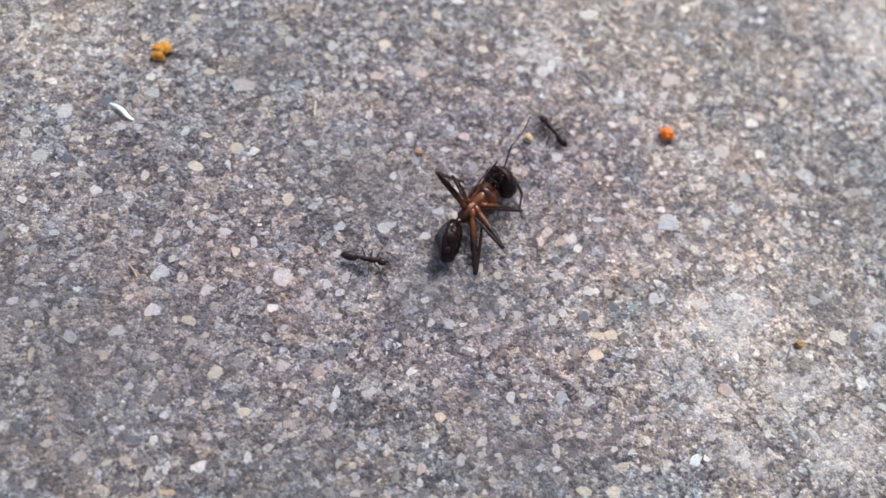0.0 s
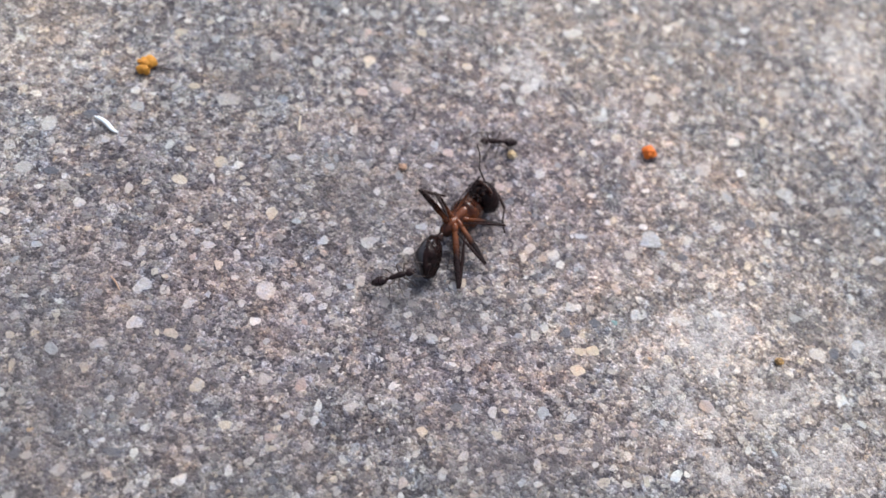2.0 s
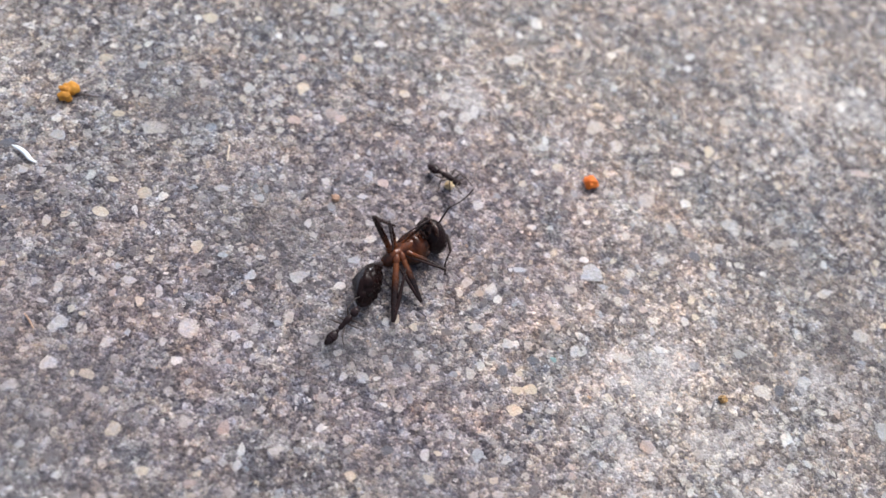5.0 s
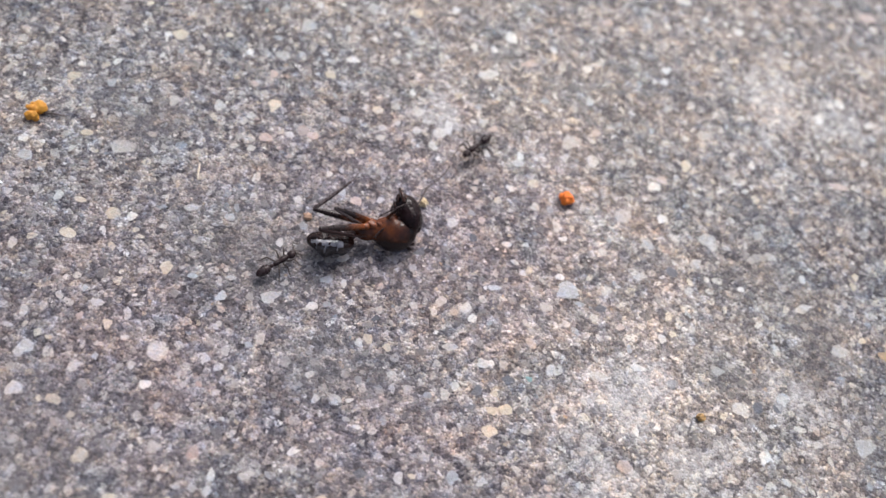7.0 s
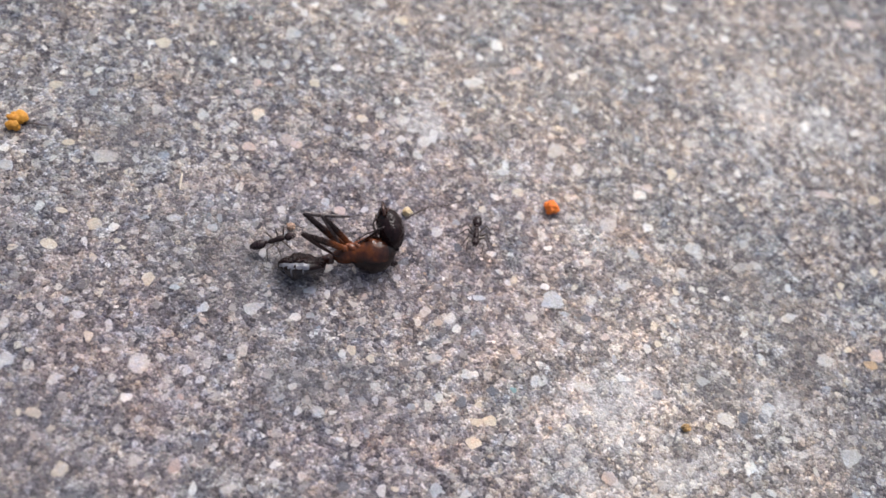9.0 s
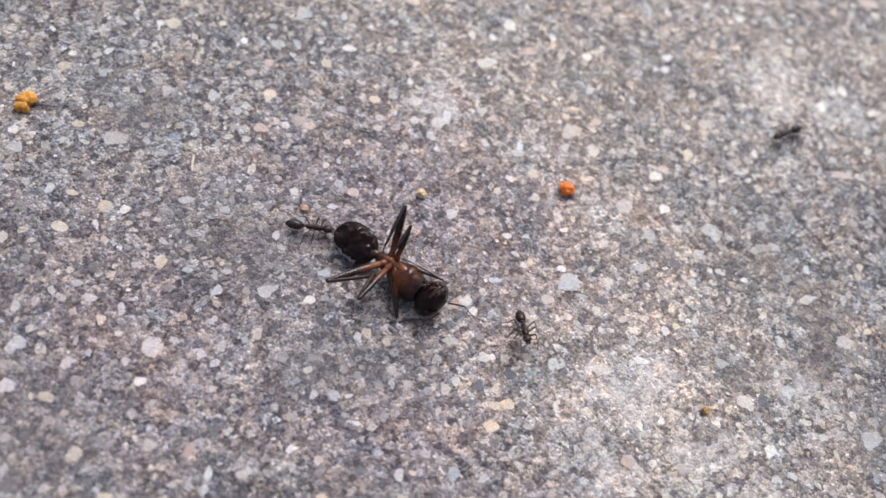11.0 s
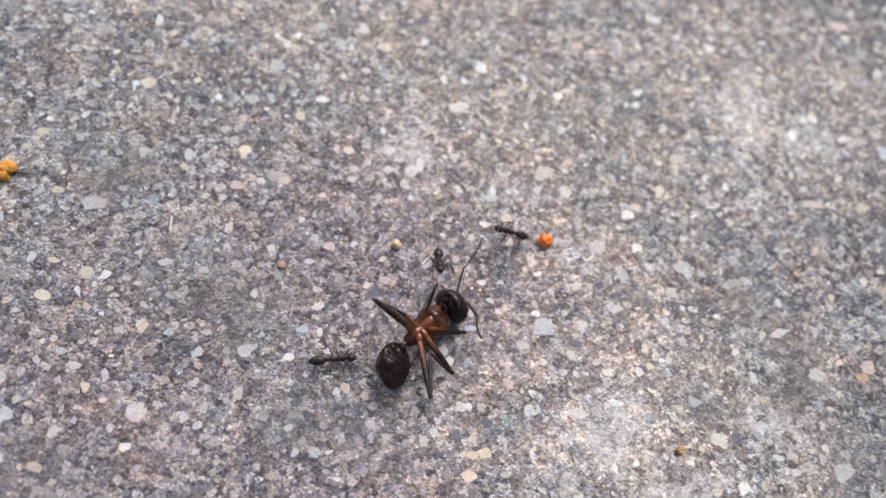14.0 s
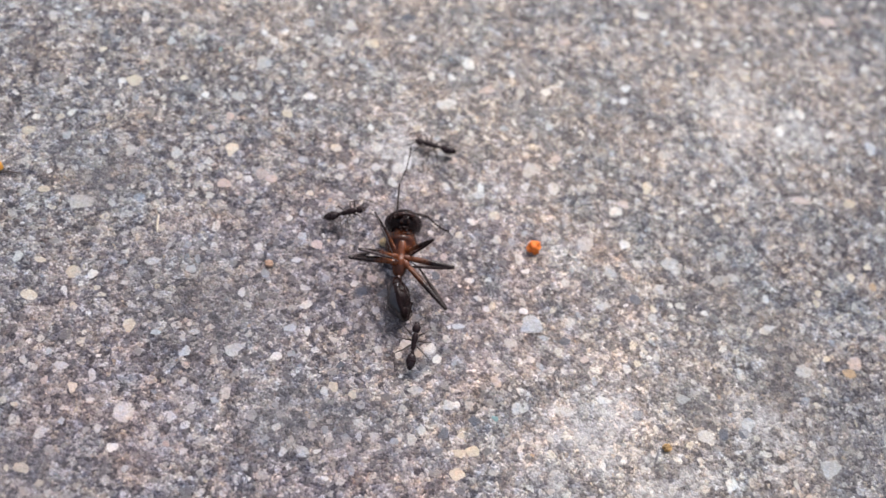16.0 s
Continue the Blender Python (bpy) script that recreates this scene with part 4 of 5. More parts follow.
def build_small_ant():
    ant = tagged(new("small_ant"), "small dark brown live ant on the concrete slab", "ant", "ants hauling the dead ant")
    z = 0.46
    part("thorax", tube([(-0.22, 0, z, 0.07), (-0.05, 0, z + 0.03, 0.15), (0.2, 0, z + 0.03, 0.15), (0.45, 0, z + 0.05, 0.19), (0.72, 0, z + 0.03, 0.16), (0.86, 0, z, 0.06)], 18, 12), M_SMALL, ant)
    part("petiole", tube([(-0.18, 0, z, 0.05), (-0.3, 0, z + 0.05, 0.12), (-0.42, 0, z, 0.07)], 8, 8), M_SMALL, ant)

    def drop(p):
        return Vector((p.x, p.y * (1.0 + 0.18 * p.x - 0.12 * p.x * p.x), p.z * (1.0 + 0.14 * p.x)))

    gaster = part("gaster", ovoid((0.52, 0.29, 0.27), (-0.86, 0, z + 0.02), drop, 20, 14), M_SMALL_GASTER, ant, "glossy grey-black hind body")
    for x, r in ((-0.72, 0.292), (-0.98, 0.262)):
        part("band", tube([(x - 0.03, 0, z + 0.02, r * 0.98), (x, 0, z + 0.02, r * 1.01), (x + 0.03, 0, z + 0.02, r * 0.985)], 5, 18, 0.94), M_SMALL, gaster)
    head = part("head", ovoid((0.29, 0.25, 0.2), (1.08, 0, z + 0.0), lambda p: Vector((p.x, p.y * (1 - 0.2 * p.x), p.z)), 18, 12), M_SMALL, ant)
    for s in (1, -1):
        part("eye", ovoid((0.05, 0.03, 0.05), (1.12, 0.2 * s, z + 0.08), None, 8, 6), M_BLACK, head)
        part("mandible", tube([(1.28, 0.11 * s, z - 0.03, 0.05), (1.4, 0.09 * s, z - 0.05, 0.04), (1.46, 0.01 * s, z - 0.06, 0.015)], 7, 6), M_SMALL, head)
        part("antenna", tube([(1.24, 0.09 * s, z + 0.12, 0.022), (1.36, 0.26 * s, z + 0.2, 0.026), (1.42, 0.44 * s, z + 0.22, 0.024), (1.62, 0.48 * s, z + 0.05, 0.028), (1.86, 0.44 * s, z - 0.2, 0.03)], 16, 6), M_SMALL_LEG, head)
    legs = []
    for i, (x, y, a) in enumerate(SMALL_HIPS):
        reach = (0.95, 0.9, 1.15)[i % 3]
        leg = part("leg", tube([(0, 0, 0, 0.045), (0.16, 0, 0.02, 0.052), (0.45 * reach, 0, 0.24, 0.04), (0.5 * reach, 0, 0.25, 0.032)], 10, 6), M_SMALL_LEG, ant)
        part("shin", tube([(0.5 * reach, 0, 0.25, 0.032), (0.68 * reach, 0, -0.05, 0.032), (0.82 * reach, 0, -0.3, 0.024), (1.0 * reach, 0, -0.40, 0.016)], 10, 6), M_SMALL_LEG, leg)
        leg.matrix_basis = pose(x * MM, y * MM, z * MM - 0.06 * MM, 0, 0, a)
        legs.append(leg)
    return ant


orange_crumb = litter()
dead_ant, dead_head, dead_gaster, dead_legs, dead_feelers = build_dead_ant()
gaster_hauler = build_small_ant()
antenna_hauler = copy_thing(gaster_hauler, Matrix())
leg_hauler = copy_thing(gaster_hauler, Matrix())
tagged(gaster_hauler, "small dark brown ant tugging the dead ant's hind body")
tagged(antenna_hauler, "small dark brown ant dragging the dead ant by a feeler")
tagged(leg_hauler, "small dark brown ant hurrying to the dead ant's leg")

# ---- the sand of the slab ----
near_grains = [g for g in GRAINS if -7 < g[0] < 12 and -7 < g[1] < 12 and g[2] > 0.3][:220]
picked = set(near_grains)
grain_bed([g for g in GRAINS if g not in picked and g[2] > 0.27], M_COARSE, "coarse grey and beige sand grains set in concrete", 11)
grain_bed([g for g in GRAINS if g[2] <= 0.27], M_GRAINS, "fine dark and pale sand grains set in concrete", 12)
single_grains(near_grains)
notable_stones()

# ---- movement: seconds, millimetres and degrees ----
GASTER_HAULER = [
    (0, -5.34, -5.49, 0.05, 0, 6), (0.5, -3.65, -3.12, 0.05, 0, 36), (1, -3.19, -3.38, 0.05, 0, 29), (1.5, -2.96, -4.25, 0.71, 28, 12),
    (2, -2.49, -5.25, 0.75, 30, 21), (2.5, -2.73, -4.95, 0.05, 0, 35), (3, -2.28, -5.65, 0.62, 24, 21), (3.5, -2.44, -5.16, 0.05, 0, 41),
    (4, -2.59, -4.96, 0.05, 0, 47), (4.5, -2, -5.39, 0.05, 0, 43), (5, -1.35, -5.57, 0.75, 30, 59), (7.5, -5.6, 0.33, 0.05, 0, 43),
    (8, -5.77, 0.94, 0.1, 3, 4), (8.5, -5.11, 1.09, 0.75, 30, 21), (11, -3.48, 1.7, 0.05, 0, 8), (11.5, -0.85, 0.74, 0.69, 27, 14),
    (12, -1.24, -0.08, 0.36, 14, 6), (12.5, -1.92, -0.11, 0.05, 0, 18), (13, -1.35, -0.83, 0.4, 16, 5), (13.5, -1.11, -1.61, 0.4, 16, 18),
    (14, 0.19, -2.41, 0.05, 0, 20), (14.5, 2.49, -2, 0.75, 30, 26), (15, 2.58, -1.79, 0.05, 0, 25), (15.5, 4.83, -1.22, 0.75, 30, 60),
    (16, 5.2, -0.55, 0.75, 30, 93),
]
ANTENNA_HAULER = [
    (0, 3.74, 7.02, 0.05, 0, 138), (0.5, 2.12, 7.66, 0.2, 7, 183), (1, 1.97, 8.03, 0.65, 26, 228), (1.5, 3.97, 7.16, 0.52, 20, 272),
    (2, 1.15, 6.33, 0.48, 19, 209), (2.5, -1.38, 4.52, 0.5, 19, 261), (3, -0.96, 4.85, 0.46, 18, 294), (3.5, -1.41, 3.95, 0.62, 24, 277),
    (4, -0.99, 5.05, 0.7, 27, 268), (4.5, -0.05, 5.96, 0.36, 14, 325), (5, 1.93, 6.25, 0.5, 19, 329), (7.5, 4.78, 11.84, 0.13, 5, 231),
    (8, 5.11, 11.92, 0.1, 3, 241), (8.5, 5.97, 9.25, 0.26, 10, 265), (11, 9.65, -1.54, 0.59, 23, 286), (11.5, 11.33, -0.26, 0.5, 20, 341),
    (12, 11.66, 0.58, 0.61, 24, 347), (12.5, 11.11, 1.67, 0.75, 30, 361), (13, 10.57, 4.45, 0.55, 21, 298), (13.5, 9.39, 6.9, 0.69, 27, 250),
    (14, 8.83, 8.21, 0.75, 30, 197), (14.5, 9.16, 9.66, 0.75, 30, 173), (15, 8.61, 10.59, 0.05, 0, 165), (15.5, 6.49, 12.05, 0.34, 13, 184),
    (16, 4.2, 13.9, 0.05, 0, 175),
]
LEG_HAULER = [
    (0, 62, 66, 0.05, 0, -128), (9.2, 48, 54, 0.05, 0, -128), (10.8, 27.13, 22.87, 0.13, 5, -123), (11, 24.73, 18.31, 0.23, 8, -136),
    (11.2, 22.21, 14.8, 0.16, 6, -110), (11.3, 19.92, 10.09, 0.23, 9, -112), (11.4, 15.86, 8.63, 0.26, 10, -151), (11.5, 14.02, 10.1, 0.29, 11, -177),
    (11.6, 12.61, 12.37, 0.05, 0, -212), (11.75, 8.75, 13.2, 0.19, 7, -175), (12, 6.29, 10.3, 0.62, 24, -112), (12.5, 4.8, 4.62, 0.73, 29, -108),
    (13, 6.61, 2.95, 0.75, 30, -76), (13.5, 6.07, 3.25, 0.75, 30, -88), (14, 5.03, 4.96, 0.75, 30, -81), (14.5, 3.08, 6.21, 0.66, 26, -29),
    (15, 2.68, 5.98, 0.59, 23, -18), (15.5, 0.87, 5.98, 0.67, 26, -7), (16, -0.22, 7.06, 0.75, 30, 11),
]
DEAD_BODY = [
    (0, -0.09, -0.76, 1.15, 0, 0, 62), (0.5, -0.1, -0.76, 1.15, 0, 0, 62), (1, -0.1, -0.79, 1.15, 0, 0, 63), (1.5, -0.1, -0.74, 1.15, 0, 0, 61),
    (2, -0.16, -0.69, 1.15, 0, 0, 62), (2.5, -0.14, -0.67, 1.15, 0, 0, 63), (3, -0.1, -0.82, 1.15, 0, 0, 63), (3.5, -0.04, -0.83, 1.15, 0, 0, 64),
    (4, 0, -0.82, 1.15, 0, 0, 64), (4.5, -0.01, -0.62, 1.15, 0, 0, 59), (5, 0.38, -0.36, 1.15, 0, 0, 50), (5.6, 0.3, 0.12, 1.15, -6, 0, 44),
    (6.2, 0.12, 1.2, 1.14, -20, -2, 32), (6.9, -0.09, 2.49, 1.14, -36, -8, 18), (7.5, -0.17, 2.97, 1.13, -41, -11, 13),
    (8, -0.21, 3.35, 1.13, -41, -11, 12), (8.5, -0.42, 1.86, 1.17, -53, -5, 28), (9.1, -0.12, 1.61, 1.16, -45, -8, 20),
    (9.7, 0.54, 1.06, 1.15, -27, -9, 1), (10.3, 1.22, 0.48, 1.13, -9, -5, -18), (11, 1.61, 0.15, 1.12, 0, 0, -28), (11.5, 4.09, 0.74, 1.12, 0, 0, -32),
    (12, 3.84, 0.51, 1.12, 0, 0, -20), (12.5, 3.34, 0.63, 1.12, 0, 0, -10), (13, 3.64, 0.47, 1.12, 0, 0, 1), (13.5, 3.55, 0.53, 1.12, 0, 0, 2),
    (14, 4.62, 0.06, 1.15, 0, 0, 54), (14.5, 4.68, 2.02, 1.15, 0, 0, 58), (15, 4.79, 1.81, 1.15, 0, 0, 64), (15.5, 4.01, 3.42, 1.15, 0, 0, 79),
    (16, 3.46, 4.55, 1.15, 0, 0, 96),
]
DEAD_HEAD = [
    (0, 2.78, 0, 0.1, 0, -100, 0), (0.5, 2.75, 0, 0.1, 0, -100, 0), (1, 2.82, 0, 0.1, 0, -100, 0), (1.5, 2.77, 0, 0.1, 0, -100, 0),
    (2, 2.8, 0, 0.1, 0, -100, 0), (2.5, 2.83, 0, 0.1, 0, -100, 0), (3, 2.88, 0, 0.1, 0, -100, 0), (3.5, 2.93, 0, 0.1, 0, -100, 0),
    (4, 2.89, 0, 0.1, 0, -100, 0), (4.5, 2.75, 0, 0.1, 0, -100, 0), (5, 2.53, 0, 0.1, 0, -100, 0), (5.6, 2.47, 0.08, 0.2, -177, -79, 178),
    (6.2, 2.33, 0.25, 0.41, -171, -78, 173), (6.9, 2.16, 0.45, 0.67, -165, -77, 170), (7.5, 2.09, 0.53, 0.76, -163, -76, 169),
    (8, 2.2, 0.65, 0.84, -159, -80, 165), (8.5, 2.4, 0.41, 1.17, 171, -78, 179), (9.1, 2.49, 0.35, 1.02, 171, -81, -179),
    (9.7, 2.67, 0.22, 0.68, 163, -88, -168), (10.3, 2.87, 0.08, 0.33, 1, -84, -2), (11, 2.98, 0, 0.13, 0, -80, 0), (11.5, 3.02, 0, 0.13, 0, -80, 0),
    (12, 3.06, 0, 0.13, 0, -80, 0), (12.5, 2.95, 0, 0.13, 0, -80, 0), (13, 2.75, 0, 0.13, 0, -80, 0), (13.5, 3.06, 0, 0.13, 0, -80, 0),
    (14, 2.73, 0, 0.1, 0, -100, 0), (14.5, 3.01, 0, 0.1, 0, -100, 0), (15, 2.82, 0, 0.1, 0, -100, 0), (15.5, 2.53, 0, 0.1, 0, -100, 0),
    (16, 2.62, 0, 0.1, 0, -100, 0),
]
DEAD_GASTER = [
    (0, -2.46, -0.51, -0.05, -70, 0, -156), (0.5, -2.49, -0.56, -0.05, -70, 0, -154), (1, -2.53, -0.45, -0.05, -70, 0, -155),
    (1.5, -2.54, -0.46, -0.05, -70, 0, -152), (2, -2.66, -0.54, -0.05, -70, 0, -152), (2.5, -2.71, -0.47, -0.05, -70, 0, -150),
    (3, -2.63, -0.23, -0.05, -70, 0, -150), (3.5, -2.57, -0.22, -0.05, -70, 0, -150), (4, -2.51, -0.15, -0.05, -70, 0, -151),
    (4.5, -2.58, -0.47, -0.05, -70, 0, -145), (5, -2.51, -0.71, -0.05, -70, 0, -150), (5.6, -2.51, -0.72, -0.07, -58, -4, -153),
    (6.2, -2.49, -0.73, -0.13, -30, -10, -161), (6.9, -2.48, -0.75, -0.19, 3, -11, -173), (7.5, -2.48, -0.76, -0.21, 16, -10, -177),
    (8, -2.62, -0.71, -0.14, 16, -12, -178), (8.5, -2.94, -0.23, -0.17, 6, -6, 163), (9.1, -2.87, -0.22, -0.18, 1, -6, 166),
    (9.7, -2.73, -0.19, -0.2, -12, -5, 173), (10.3, -2.58, -0.16, -0.21, -25, -2, -180), (11, -2.5, -0.14, -0.22, -32, 0, -176),
    (11.5, -2.29, -1.17, -0.17, -32, 0, -155), (12, -2.04, -1.2, -0.17, -32, 0, -163), (12.5, -2.22, -0.93, -0.17, -32, 0, -161),
    (13, -2.53, -0.44, -0.17, -32, 0, -166), (13.5, -2.47, -0.58, -0.17, -32, 0, -161), (14, -2.42, -0.59, -0.05, -40, 0, -144),
    (14.5, -2.39, -0.98, -0.05, -38, 0, -151), (15, -2.48, -1, -0.05, -46, 0, -150), (15.5, -2.33, -0.58, -0.05, -62, 0, -152),
    (16, -2.51, -0.22, -0.05, -70, 0, -165),
]
DEAD_LEG_A = [
    (0, 0, -50, 115), (0.5, -1, -50, 117), (1, -1, -51, 116), (1.5, -3, -53, 119), (2, -6, -52, 123), (2.5, -7, -51, 124), (3, 0, -50, 115),
    (3.5, 0, -48, 115), (4, 1, -50, 114), (4.5, -7, -56, 124), (5, -14, -65, 132), (5.6, -33, -61, 150), (6.2, -58, -46, 173), (6.9, -72, -23, -175),
    (7.5, -75, -15, -173), (8, -74, -10, -175), (8.5, -109, -40, -157), (9.1, -101, -48, -160), (9.7, -72, -62, -179), (10.3, -19, -67, 139),
    (11, 8, -62, 117), (11.5, -8, -64, 135), (12, -7, -64, 134), (12.5, -7, -55, 134), (13, 2, -40, 122), (13.5, 2, -48, 122), (14, 4, -39, 120),
    (14.5, 6, -32, 116), (15, -1, -35, 128), (15.5, 7, -21, 112), (16, 8, -27, 109),
]
DEAD_LEG_B = [
    (0, 0, -63, 129), (0.5, -2, -62, 131), (1, -2, -63, 130), (1.5, -4, -65, 133), (2, -9, -63, 138), (2.5, -10, -61, 140), (3, 5, -62, 123),
    (3.5, 1, -60, 128), (4, 1, -62, 127), (4.5, -6, -68, 135), (5, -24, -75, 154), (5.6, -49, -70, 179), (6.2, -74, -54, -158), (6.9, -84, -32, -149),
    (7.5, -86, -23, -147), (8, -85, -20, -142), (8.5, -124, -42, -142), (9.1, -118, -50, -139), (9.7, -103, -69, -138), (10.3, -26, -85, 160),
    (11, 50, -78, 93), (11.5, 27, -80, 116), (12, 5, -82, 138), (12.5, 10, -70, 133), (13, 19, -63, 124), (13.5, 24, -55, 117), (14, 6, -52, 140),
    (14.5, 13, -51, 131), (15, 1, -52, 146), (15.5, 19, -35, 121), (16, 26, -34, 109),
]
DEAD_LEG_C = [
    (0, 0, -34, 6), (0.5, 1, -40, 5), (1, 0, -34, 6), (1.5, 1, -40, 4), (2, 0, -34, 6), (2.5, 0, -34, 6), (3, 0, -34, 6), (3.5, 0, -34, 5),
    (4, 0, -33, 5), (4.5, 11, -61, -9), (5, 21, -57, -20), (5.6, 36, -56, -28), (6.2, 66, -49, -41), (6.9, 93, -37, -47), (7.5, 102, -32, -48),
    (8, 98, -33, -41), (8.5, 104, -24, -61), (9.1, 95, -28, -50), (9.7, 71, -30, -25), (10.3, 47, -23, 0), (11, 37, -15, 11), (11.5, 40, -25, 2),
    (12, 37, -17, 9), (12.5, 36, -23, 11), (13, 39, -31, 6), (13.5, 42, -46, 2), (14, 26, -52, 22), (14.5, 12, -48, 40), (15, 11, -44, 42),
    (15.5, -25, -57, 87), (16, 7, -24, 41),
]
DEAD_LEG_D = [
    (0, 0, 22, -133), (0.5, 0, 22, -133), (1, 0, 22, -134), (1.5, 1, 21, -131), (2, 0, 21, -132), (2.5, 0, 21, -132), (3, -1, 21, -135),
    (3.5, -1, 21, -136), (4, -1, 22, -137), (4.5, 1, 20, -131), (5, 2, 20, -127), (5.6, -12, 16, -132), (6.2, -40, 4, -139), (6.9, -72, -12, -139),
    (7.5, -84, -18, -136), (8, -83, -17, -137), (8.5, -119, -31, -137), (9.1, -104, -25, -136), (9.7, -72, -14, -130), (10.3, -38, -8, -119),
    (11, -19, -7, -112), (11.5, -18, 19, -109), (12, -18, 21, -107), (12.5, -20, 21, -114), (13, -24, 21, -125), (13.5, -22, 21, -121),
    (14, -23, 5, -123), (14.5, -21, 14, -113), (15, -20, 16, -109), (15.5, -21, -5, -118), (16, -21, 6, -134),
]
DEAD_LEG_E = [
    (0, 0, 8, -104), (0.5, 1, 16, -99), (1, 0, 8, -105), (1.5, 0, 15, -102), (2, 1, 18, -100), (2.5, 1, 18, -99), (3, 0, 9, -105), (3.5, 0, 6, -107),
    (4, 0, 6, -108), (4.5, 2, 19, -98), (5, 2, 22, -98), (5.6, 9, 32, -84), (6.2, 38, 46, -42), (6.9, 78, 36, 14), (7.5, 86, 26, 28), (8, 86, 25, 29),
    (8.5, 96, 24, 20), (9.1, 84, 30, 4), (9.7, 51, 30, -37), (10.3, 27, 12, -71), (11, 19, -3, -86), (11.5, 19, 8, -81), (12, 17, -18, -55),
    (12.5, 21, -30, -64), (13, 27, -35, -75), (13.5, 25, -36, -72), (14, 30, 14, -94), (14.5, 30, -14, -88), (15, 29, 4, -83), (15.5, 30, -16, -88),
    (16, 31, -3, -97),
]
DEAD_LEG_F = [
    (0, 0, -21, -69), (0.5, 0, -21, -69), (1, 0, -21, -69), (1.5, -1, -17, -66), (2, -1, -18, -66), (2.5, -1, -18, -66), (3, -1, -19, -65),
    (3.5, -2, -20, -64), (4, -1, -22, -66), (4.5, -3, -9, -58), (5, -1, -14, -70), (5.6, 4, 2, -64), (6.2, 25, 33, -41), (6.9, 80, 47, 15),
    (7.5, 102, 41, 37), (8, 100, 39, 37), (8.5, 105, 32, 25), (9.1, 92, 38, 17), (9.7, 58, 43, -9), (10.3, 23, 35, -33), (11, 8, 27, -43),
    (11.5, 8, -6, -40), (12, 10, -11, -48), (12.5, 12, -20, -58), (13, 18, -30, -72), (13.5, 18, -31, -72), (14, 17, -37, -70), (14.5, 8, -28, -53),
    (15, 10, -36, -56), (15.5, 13, -47, -61), (16, 48, -59, -104),
]
DEAD_ANTENNA_A = [
    (0, 3.66, 0.42, 0.04, 0, -63, 9), (0.5, 3.63, 0.42, 0.04, -40, -73, 52), (1, 3.71, 0.42, 0.04, -15, -65, 25), (1.5, 3.65, 0.42, 0.04, 37, -69, -31),
    (2, 3.68, 0.42, 0.04, -114, -71, 122), (2.5, 3.71, 0.42, 0.04, -122, -61, 131), (3, 3.76, 0.42, 0.04, -121, -72, 130),
    (3.5, 3.81, 0.42, 0.04, -133, -63, 143), (4, 3.78, 0.42, 0.04, -122, -64, 130), (4.5, 3.63, 0.42, 0.04, 49, -86, -41),
    (5, 3.41, 0.42, 0.03, 40, -70, -32), (5.6, 3.29, 0.53, 0.17, 29, -63, -9), (6.2, 3.02, 0.79, 0.49, 26, -45, 22),
    (6.9, 2.71, 1.08, 0.88, 36, -25, 49), (7.5, 2.59, 1.2, 1.02, 42, -19, 59), (8, 2.72, 1.3, 1.07, 48, -18, 54), (8.5, 3.41, 1.04, 1.61, 76, -5, 25),
    (9.1, 3.47, 0.95, 1.39, 67, -8, 17), (9.7, 3.62, 0.75, 0.89, 49, -19, 0), (10.3, 3.77, 0.54, 0.37, 33, -35, -15),
    (11, 3.86, 0.42, 0.08, 25, -45, -22), (11.5, 3.9, 0.42, 0.08, 17, -53, -12), (12, 4.03, 0.38, 0.08, 24, -57, -21),
    (12.5, 3.83, 0.42, 0.08, 30, -60, -27), (13, 3.63, 0.42, 0.07, -3, -33, 16), (13.5, 3.94, 0.42, 0.08, -33, -73, 51),
    (14, 3.62, 0.42, 0.03, -4, -58, 19), (14.5, 3.9, 0.42, 0.04, 2, -34, 11), (15, 3.7, 0.42, 0.04, -1, -55, 16), (15.5, 3.41, 0.42, 0.03, 8, -65, 5),
    (16, 3.5, 0.42, 0.03, 16, -36, -5),
]
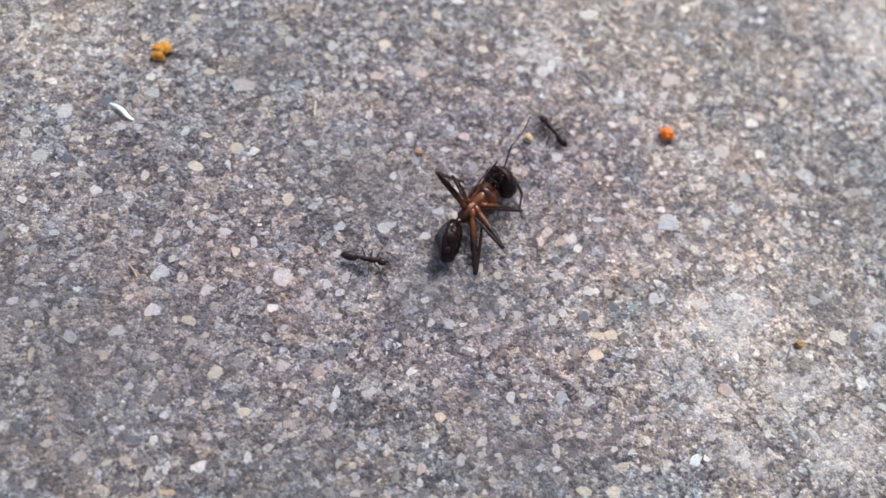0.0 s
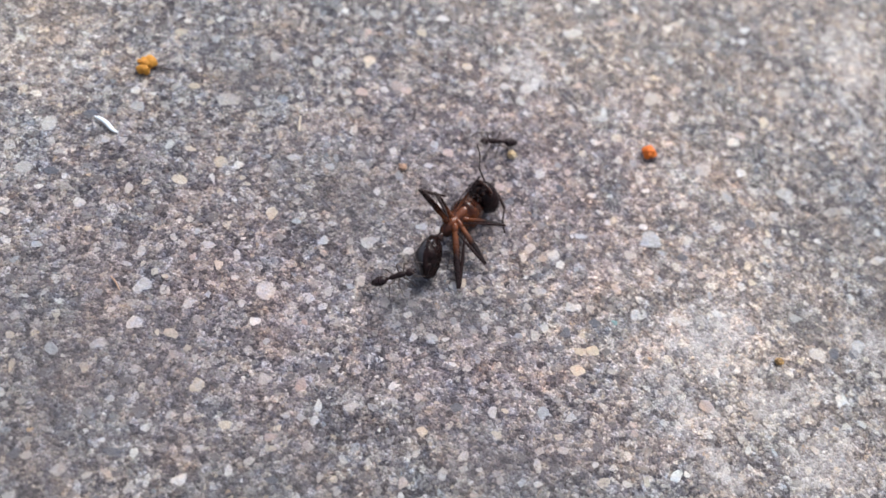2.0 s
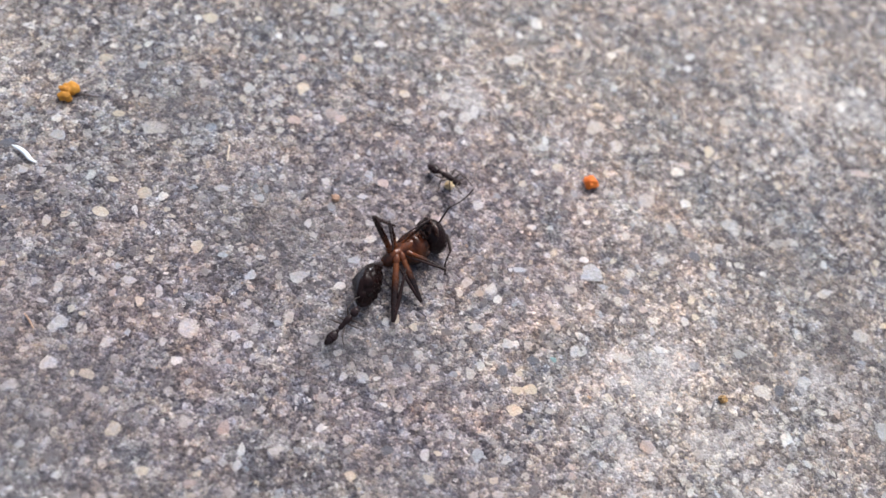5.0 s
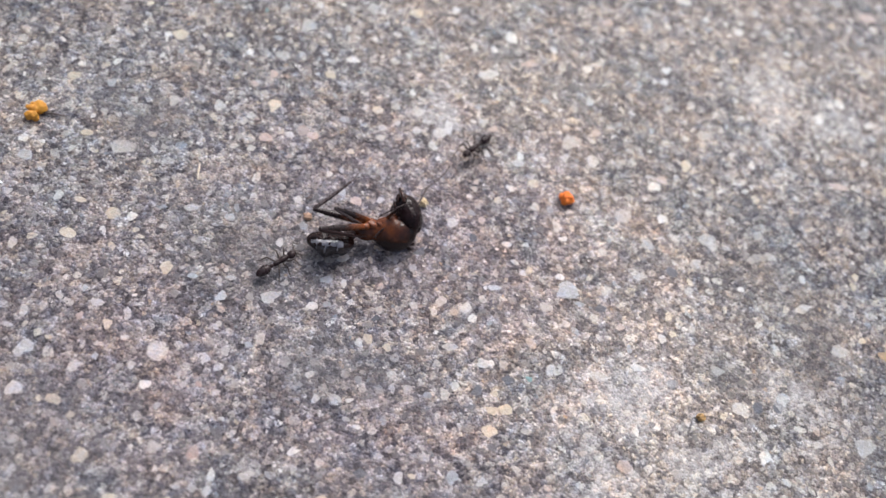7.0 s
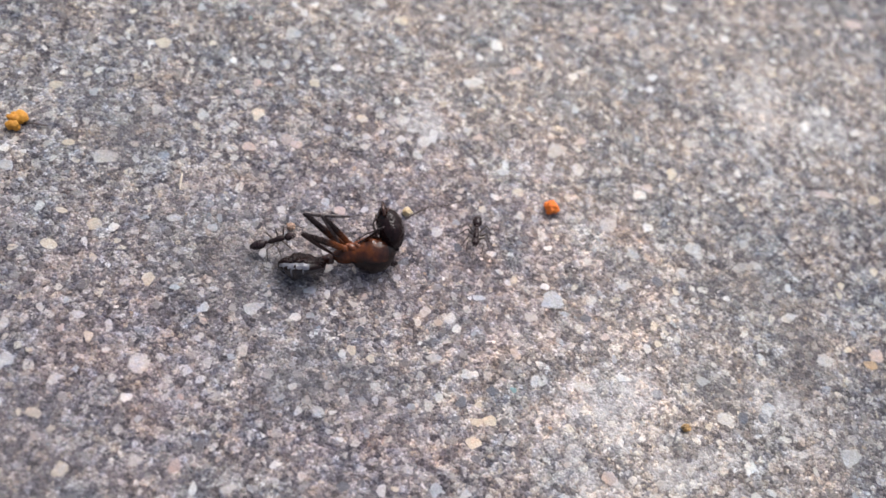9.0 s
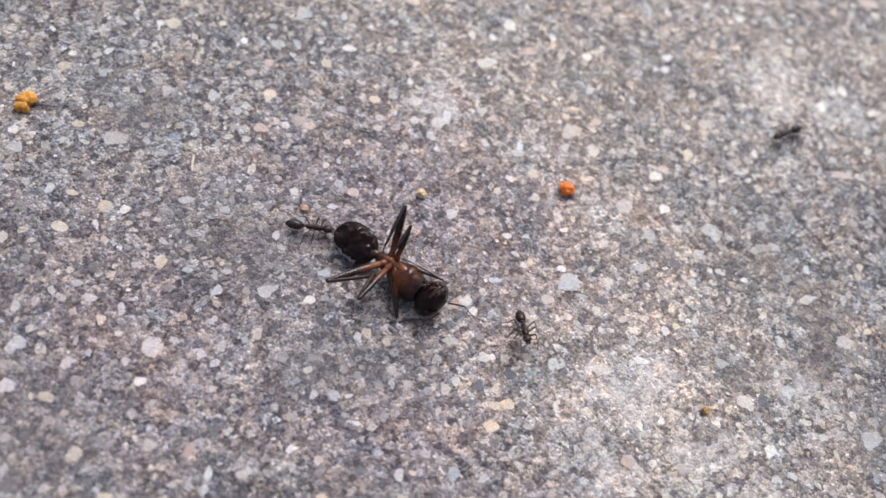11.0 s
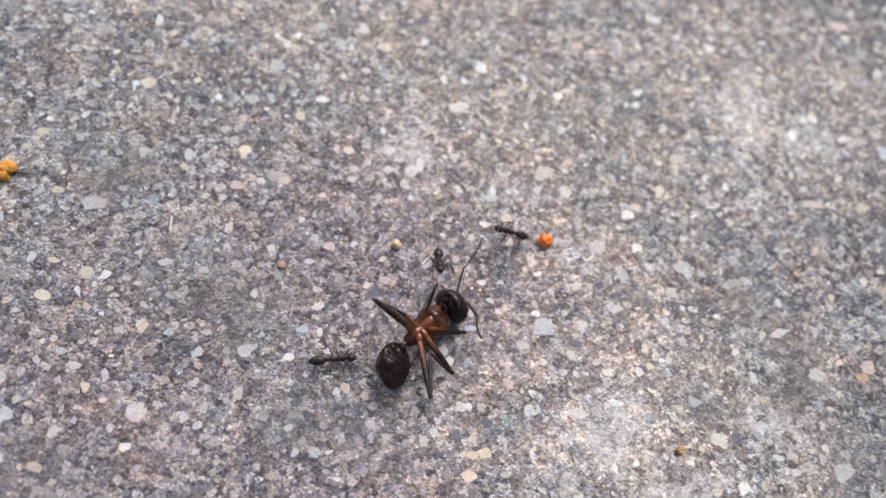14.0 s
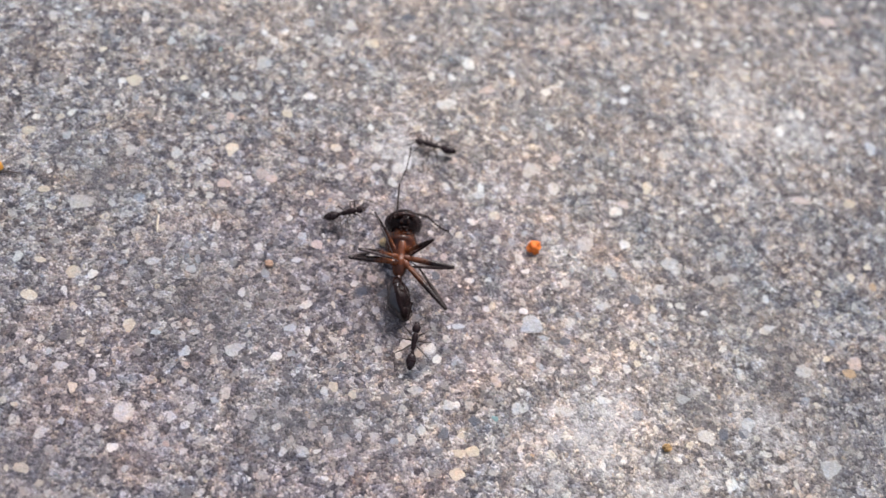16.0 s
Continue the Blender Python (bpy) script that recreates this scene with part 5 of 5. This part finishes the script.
DEAD_ANTENNA_B = [
    (0, 3.66, -0.42, 0.04, 0, 17, -126), (0.5, 3.63, -0.42, 0.04, 0, 9, -127), (1, 3.71, -0.42, 0.04, 0, 16, -126),
    (1.5, 3.65, -0.42, 0.04, 0, 19, -126), (2, 3.68, -0.42, 0.04, 0, 14, -126), (2.5, 3.71, -0.42, 0.04, 0, 15, -126),
    (3, 3.76, -0.42, 0.04, -1, 23, -130), (3.5, 3.81, -0.42, 0.04, 0, 23, -126), (4, 3.78, -0.42, 0.04, 2, 23, -123),
    (4.5, 3.63, -0.42, 0.04, 0, 12, -126), (5, 3.41, -0.42, 0.03, 0, 7, -129), (5.6, 3.19, -0.34, 0.24, -8, 12, -131),
    (6.2, 2.68, -0.15, 0.7, -27, 23, -138), (6.9, 2.09, 0.07, 1.24, -53, 32, -153), (7.5, 1.87, 0.16, 1.45, -64, 34, -159),
    (8, 2.02, 0.27, 1.54, -64, 34, -159), (8.5, 2.09, 0.04, 1.82, -77, 28, 180), (9.1, 2.35, -0.03, 1.57, -62, 29, -167),
    (9.7, 2.92, -0.18, 1, -32, 21, -141), (10.3, 3.52, -0.33, 0.41, -8, 1, -122), (11, 3.86, -0.42, 0.08, 2, -12, -115),
    (11.5, 3.9, -0.42, 0.08, -4, -21, -94), (12, 3.9, -0.38, 0.08, -1, -10, -105), (12.5, 3.83, -0.42, 0.08, -1, -22, -105),
    (13, 3.63, -0.42, 0.07, 2, -10, -116), (13.5, 3.94, -0.42, 0.08, 2, -12, -118), (14, 3.62, -0.42, 0.03, 2, -7, -117),
    (14.5, 3.9, -0.42, 0.04, 2, -5, -120), (15, 3.7, -0.42, 0.04, 2, -19, -118), (15.5, 3.41, -0.42, 0.03, 2, -25, -118),
    (16, 3.5, -0.42, 0.03, 0, 5, -109),
]


def small_ant_walk(ant, rows, flip):
    walk(ant, [(t, pose(x * MM, y * MM, z * MM, 0, -up, a)) for t, x, y, z, up, a in rows])
    times = np.arange(0, 16.01, 0.1)
    arr = np.array(rows)
    xs, ys = np.interp(times, arr[:, 0], arr[:, 1]), np.interp(times, arr[:, 0], arr[:, 2])
    gone = np.concatenate([[0], np.cumsum(np.hypot(np.diff(xs), np.diff(ys)))])
    legs = sorted((o for o in ant.children if o.name.startswith("leg")), key=lambda o: (o.location.y < 0, -o.location.x))
    for i, leg in enumerate(legs):
        x, y, a = SMALL_HIPS[i]
        phase = math.pi * ((i % 3 + i // 3 + flip) % 2)
        keys = []
        for t, s in zip(times, gone):
            beat = 5.2 * s + 3.0 * t + phase
            swing, lift = 17 * math.sin(beat), 7 * max(0.0, math.cos(beat))
            keys.append((float(t), pose(x * MM, y * MM, 0.40 * MM, 0, -lift, a + swing * (-1 if y < 0 else 1))))
        walk(leg, keys)


def motions():
    walk(dead_ant, [(t, pose(x * MM, y * MM, z * MM, a, b, c)) for t, x, y, z, a, b, c in DEAD_BODY])
    walk(dead_head, [(t, pose(x * MM, y * MM, z * MM, a, b, c)) for t, x, y, z, a, b, c in DEAD_HEAD])
    walk(dead_gaster, [(t, pose(x * MM, y * MM, z * MM, a, b, c)) for t, x, y, z, a, b, c in DEAD_GASTER])
    for leg, c, rows in zip(dead_legs, COXA, (DEAD_LEG_A, DEAD_LEG_B, DEAD_LEG_C, DEAD_LEG_D, DEAD_LEG_E, DEAD_LEG_F)):
        walk(leg, [(t, pose(c[0] * MM, c[1] * MM, c[2] * MM, rx, ry, rz)) for t, rx, ry, rz in rows])
    for feeler, rows in zip(dead_feelers, (DEAD_ANTENNA_A, DEAD_ANTENNA_B)):
        walk(feeler, [(t, pose(x * MM, y * MM, z * MM, rx, ry, rz)) for t, x, y, z, rx, ry, rz in rows])
    knee = LEG_LENGTH[0] * MM
    first_shin = next(o for o in dead_legs[0].children if o.name.startswith("shin"))
    walk(first_shin, [(t, pose(knee, 0, 0, 0, 0, a)) for t, a in ((0, 36), (5, 36), (7.3, 62), (8.6, 55), (10.4, 0), (13.5, 0), (14.2, 29), (16, 29))])
    walk(orange_crumb, [(t, pose(x * MM, y * MM, 0.33 * MM, 0, 0, a)) for t, x, y, a in
                        ((0, 10.93, 9.33, 0), (13.0, 10.9, 9.28, 0), (13.4, 11.28, 8.9, 25), (14.5, 11.3, 8.72, 30), (15.0, 11.48, 8.22, 55), (16, 11.44, 8.15, 55))])
    small_ant_walk(gaster_hauler, GASTER_HAULER, 0)
    small_ant_walk(antenna_hauler, ANTENNA_HAULER, 1)
    small_ant_walk(leg_hauler, LEG_HAULER, 0)


motions()
